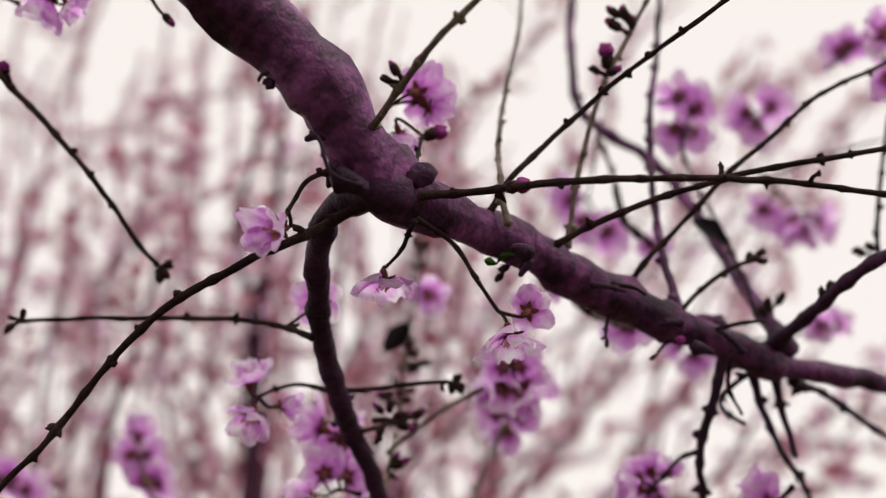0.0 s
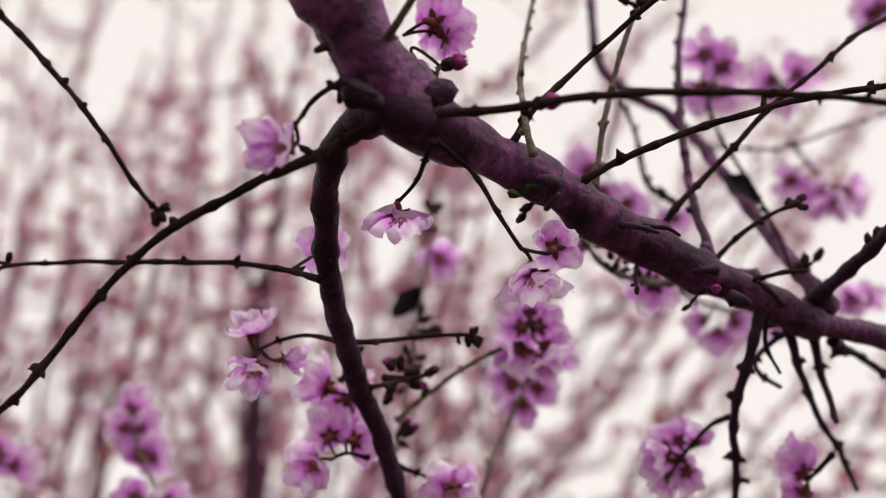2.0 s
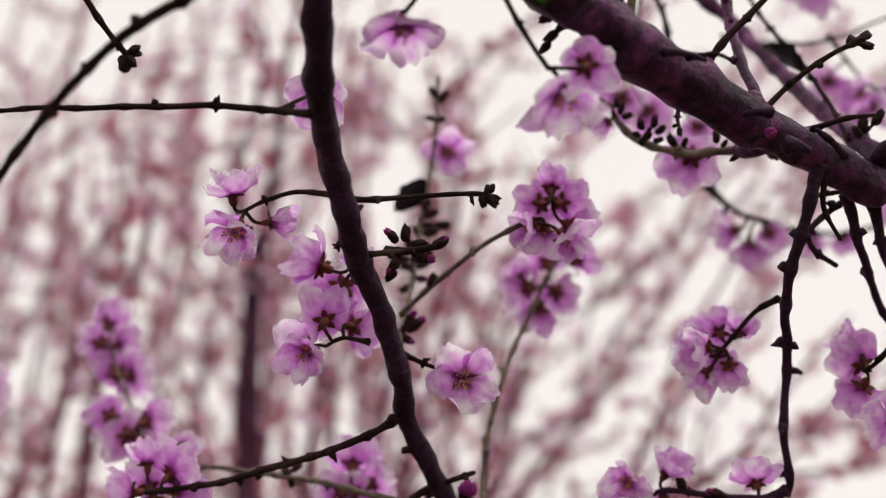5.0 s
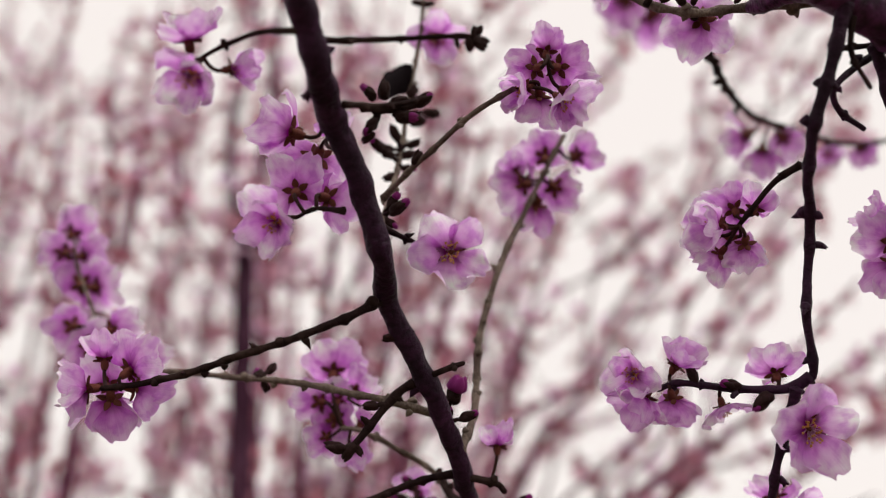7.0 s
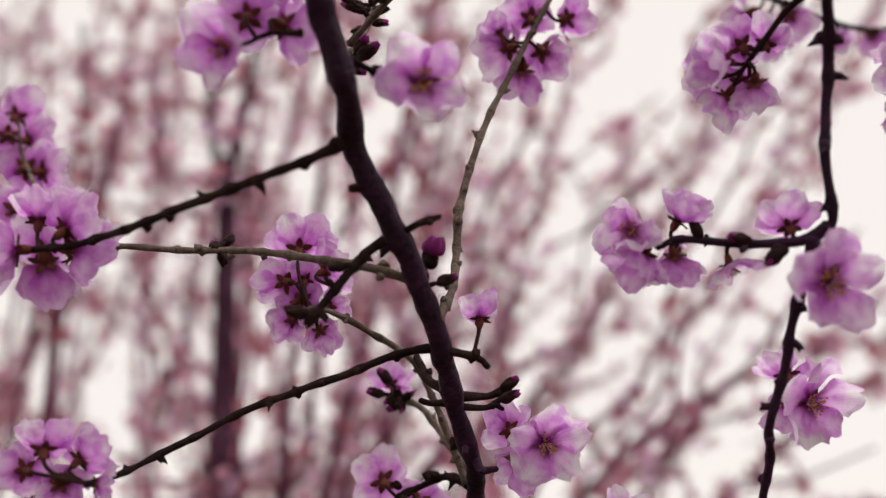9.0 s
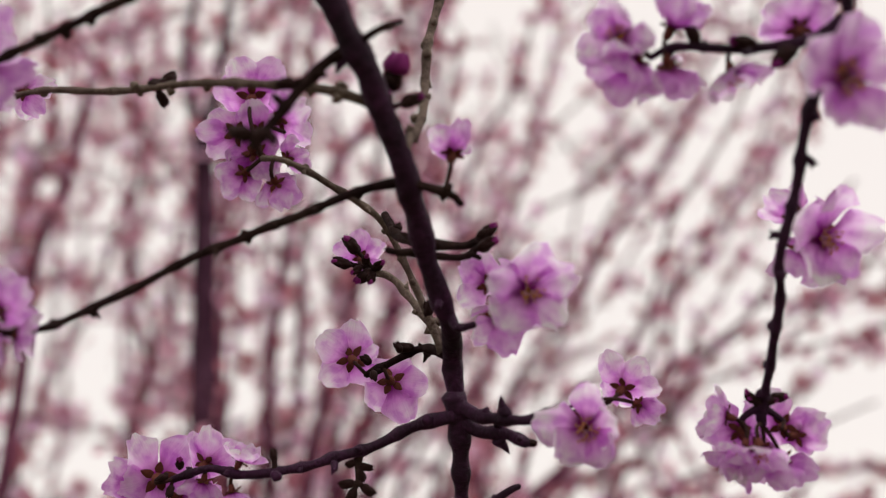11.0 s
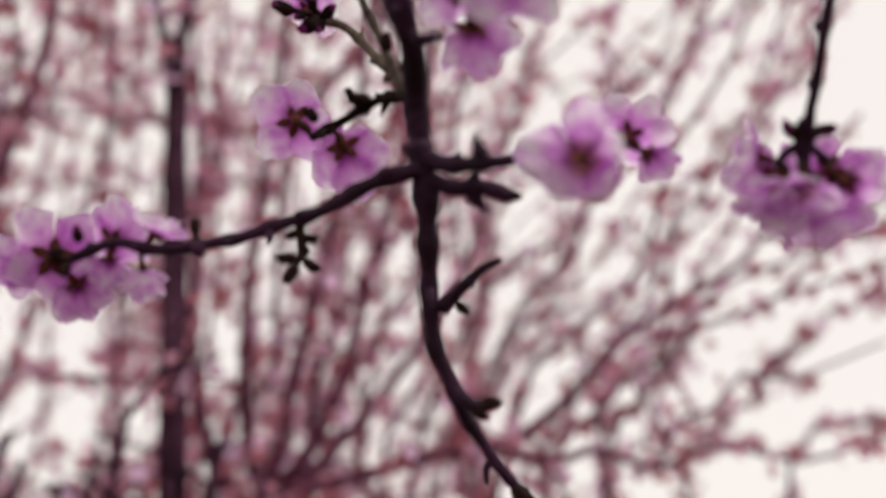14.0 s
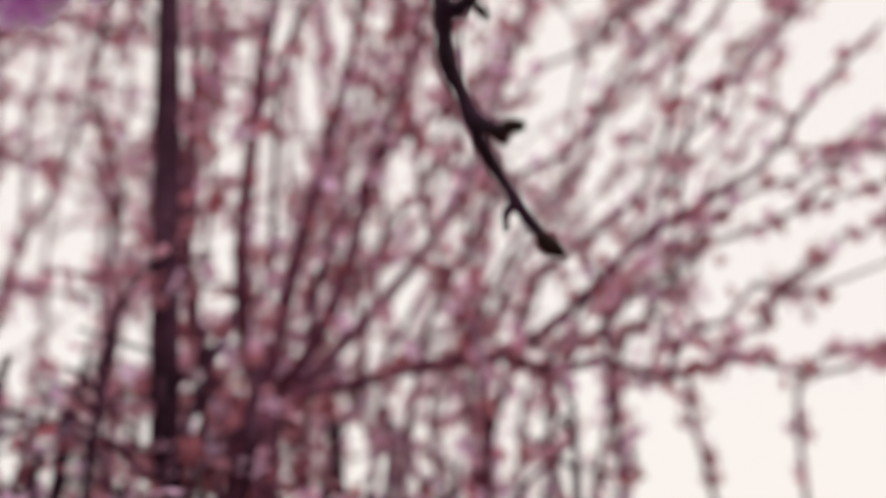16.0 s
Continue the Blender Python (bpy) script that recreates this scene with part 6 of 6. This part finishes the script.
FAN = [
    ([(-0.157, 1.312, 1.821), (-0.175, 1.314, 1.909), (-0.179, 1.323, 2.033), (-0.164, 1.339, 2.198), (-0.151, 1.363, 2.390), (-0.148, 1.384, 2.605)], 0.0072, 0.0030),
    ([(-0.150, 1.311, 1.831), (-0.125, 1.311, 1.951), (-0.098, 1.320, 2.073), (-0.068, 1.337, 2.222), (-0.050, 1.360, 2.422)], 0.0072, 0.0030),
    ([(-0.135, 1.321, 1.832), (-0.085, 1.342, 1.936), (-0.053, 1.389, 2.086), (-0.002, 1.423, 2.267), (0.044, 1.454, 2.491)], 0.0072, 0.0030),
    ([(-0.119, 1.321, 1.837), (-0.035, 1.362, 1.940), (0.032, 1.413, 2.047), (0.089, 1.450, 2.191), (0.146, 1.464, 2.380)], 0.0065, 0.0024),
    ([(-0.139, 1.311, 1.826), (-0.060, 1.310, 1.842), (0.004, 1.318, 1.858), (0.075, 1.328, 1.866), (0.130, 1.340, 1.850), (0.171, 1.348, 1.866), (0.240, 1.360, 1.846), (0.309, 1.369, 1.868), (0.400, 1.39, 1.852), (0.499, 1.408, 1.880)], 0.0072, 0.0016),
    ([(0.081, 1.328, 1.866), (0.145, 1.344, 1.913), (0.215, 1.358, 1.981), (0.294, 1.374, 2.033), (0.364, 1.390, 2.076), (0.441, 1.402, 2.167), (0.547, 1.433, 2.274)], 0.0061, 0.0021),
    ([(0.239, 1.359, 1.848), (0.268, 1.37, 1.895), (0.310, 1.384, 1.908), (0.350, 1.40, 1.950), (0.408, 1.421, 1.946), (0.534, 1.448, 1.991)], 0.0038, 0.0014),
    ([(-0.161, 1.302, 1.814), (-0.209, 1.308, 1.864), (-0.236, 1.326, 2.005), (-0.240, 1.339, 2.200), (-0.265, 1.359, 2.427)], 0.0065, 0.0024),
]
CROTCH = FAN[0][0][0]
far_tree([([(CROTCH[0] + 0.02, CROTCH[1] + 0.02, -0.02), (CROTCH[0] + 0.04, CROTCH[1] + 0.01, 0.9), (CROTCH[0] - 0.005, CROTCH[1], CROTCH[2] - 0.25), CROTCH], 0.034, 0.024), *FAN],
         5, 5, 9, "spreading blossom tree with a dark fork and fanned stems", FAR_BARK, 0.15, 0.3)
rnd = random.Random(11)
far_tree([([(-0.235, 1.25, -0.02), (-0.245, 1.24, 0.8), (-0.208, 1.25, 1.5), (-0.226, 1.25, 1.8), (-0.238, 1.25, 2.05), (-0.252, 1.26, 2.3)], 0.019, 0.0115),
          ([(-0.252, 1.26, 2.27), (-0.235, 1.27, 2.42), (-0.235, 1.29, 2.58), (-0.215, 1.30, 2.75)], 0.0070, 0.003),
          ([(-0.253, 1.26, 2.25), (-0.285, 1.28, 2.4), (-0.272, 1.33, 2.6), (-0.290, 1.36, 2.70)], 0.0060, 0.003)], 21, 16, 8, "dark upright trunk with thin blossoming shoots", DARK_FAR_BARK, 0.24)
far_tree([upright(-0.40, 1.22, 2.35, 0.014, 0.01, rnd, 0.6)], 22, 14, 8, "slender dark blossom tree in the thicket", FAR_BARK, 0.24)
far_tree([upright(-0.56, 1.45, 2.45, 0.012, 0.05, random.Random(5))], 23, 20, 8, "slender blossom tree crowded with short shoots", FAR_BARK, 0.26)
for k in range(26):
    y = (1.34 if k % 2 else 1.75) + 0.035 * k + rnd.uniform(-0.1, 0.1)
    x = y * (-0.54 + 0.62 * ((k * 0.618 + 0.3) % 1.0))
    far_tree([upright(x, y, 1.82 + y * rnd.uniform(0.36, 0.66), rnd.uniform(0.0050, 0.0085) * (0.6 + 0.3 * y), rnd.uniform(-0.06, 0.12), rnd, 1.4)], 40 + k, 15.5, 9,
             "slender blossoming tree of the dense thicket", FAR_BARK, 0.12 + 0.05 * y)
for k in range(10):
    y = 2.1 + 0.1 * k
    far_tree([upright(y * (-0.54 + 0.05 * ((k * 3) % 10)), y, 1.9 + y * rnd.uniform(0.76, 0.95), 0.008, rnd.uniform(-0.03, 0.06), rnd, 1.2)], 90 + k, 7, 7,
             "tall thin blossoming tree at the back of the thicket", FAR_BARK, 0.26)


def airy_tree(x, y, stems, seed, low, tall=1.15):
    """An open tree: a thin trunk that parts low into wavy stems (where each stands at head height, and its lean in degrees)."""
    rnd = random.Random(seed)
    fork = Vector((x, y, 1.15))
    lines = [([(x - 0.05, y, -0.02), (x + 0.02, y + 0.02, 0.6), tuple(fork)], 0.03, 0.02)]
    for at, lean in stems:
        p = Vector((at, y + rnd.uniform(-0.08, 0.08), 1.88))
        a, depth = math.radians(lean + rnd.uniform(-3, 3)), rnd.uniform(-0.1, 0.25)
        way, side = Vector((math.sin(a), depth, math.cos(a))), Vector((math.cos(a), 0.4, -math.sin(a)))
        line, swing = [tuple(fork), tuple(fork.lerp(p, 0.55) + Vector((rnd.uniform(-0.03, 0.03), 0, 0))), tuple(p)], 0.0
        for q in range(1, 15):
            swing = 0.72 * swing + rnd.uniform(-0.034, 0.034)
            line.append(tuple(p + way * (tall * rnd.uniform(0.97, 1.03) * q / 14) + side * swing))
        lines.append((line, 0.0058, 0.0016))
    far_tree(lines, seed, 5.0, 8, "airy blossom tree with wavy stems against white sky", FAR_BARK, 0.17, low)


airy_tree(-0.10, 1.42, [(-0.22, 22), (-0.12, 30), (-0.01, 33), (0.09, 38)], 71, 0.78)
airy_tree(0.02, 1.60, [(-0.17, 26), (-0.06, 31), (0.05, 34), (0.15, 36)], 72, 0.78)
airy_tree(0.20, 1.50, [(0.13, 52), (0.22, 58), (0.20, 30)], 73, 0.55, 0.8)
airy_tree(0.16, 1.85, [(0.00, 28), (0.13, 33), (0.27, 30)], 74, 0.7, 1.3)
airy_tree(-0.14, 2.05, [(-0.30, 20), (-0.18, 27), (-0.05, 31), (0.10, 24)], 75, 0.7, 1.5)
airy_tree(0.42, 1.72, [(0.36, 58), (0.52, 68)], 77, 0.45, 0.5)


def shrub(x, y, tall, wide, seed, n):
    """A low thorny bush of many bent shoots, with blossoms among them."""
    rnd = random.Random(seed)
    ob = tagged(new("background_shrub"), "dense dark shrub flecked with pink blossom", "shrub")
    ob.location = (x, y, 0)
    home = Matrix.Translation((-x, -y, 0))
    thin, spots = [], []
    for k in range(n):
        a, r = rnd.random() * 6.283, wide * rnd.random() ** 0.5
        top = Vector((x + r * math.cos(a), y + 0.6 * r * math.sin(a), tall * rnd.uniform(0.78, 1.04)))
        foot = Vector((x + 0.25 * r * math.cos(a), y + 0.2 * r * math.sin(a), -0.02))
        line = spline([foot, foot.lerp(top, 0.5) + Vector((rnd.uniform(-1, 1), rnd.uniform(-1, 1), 0)) * 0.08, foot.lerp(top, 0.85) + Vector((rnd.uniform(-1, 1), rnd.uniform(-1, 1), 0)) * 0.06, top], 0.1)
        thin.append(tube(line, [0.009 - 0.006 * i / len(line) for i in range(len(line))], 5))
        for _ in range(15):
            p = line[-1].lerp(line[-3], rnd.random() * 1.8)
            w = Vector((rnd.uniform(-1, 1), rnd.uniform(-1, 1), rnd.uniform(-0.2, 0.8))) * rnd.uniform(0.05, 0.12)
            thin.append(tube([p, p + w * 0.5 + Vector((0, 0, 0.008)), p + w], [0.0026, 0.0022, 0.0015], 4))
            spots += [(p + w * rnd.random() + Vector((rnd.gauss(0, 1), rnd.gauss(0, 1), rnd.gauss(0, 1))) * 0.008, rnd.uniform(0.018, 0.032)) for _ in range(rnd.choice((1, 1, 2, 3)))]
    tagged(part("crown", mesh_object("crown", *join(thin), DARK_FAR_BARK), ob, home), kind="stuff")
    tagged(part("blossom_mass", mesh_object("blossom_mass", *blossoms(spots, rnd), FAR_BLOSSOM, False), ob, home), kind="stuff")


shrub(-0.24, 1.27, 1.82, 0.25, 3, 74)
shrub(-0.62, 1.55, 1.84, 0.22, 4, 36)
shrub(0.06, 1.42, 1.76, 0.24, 6, 18)
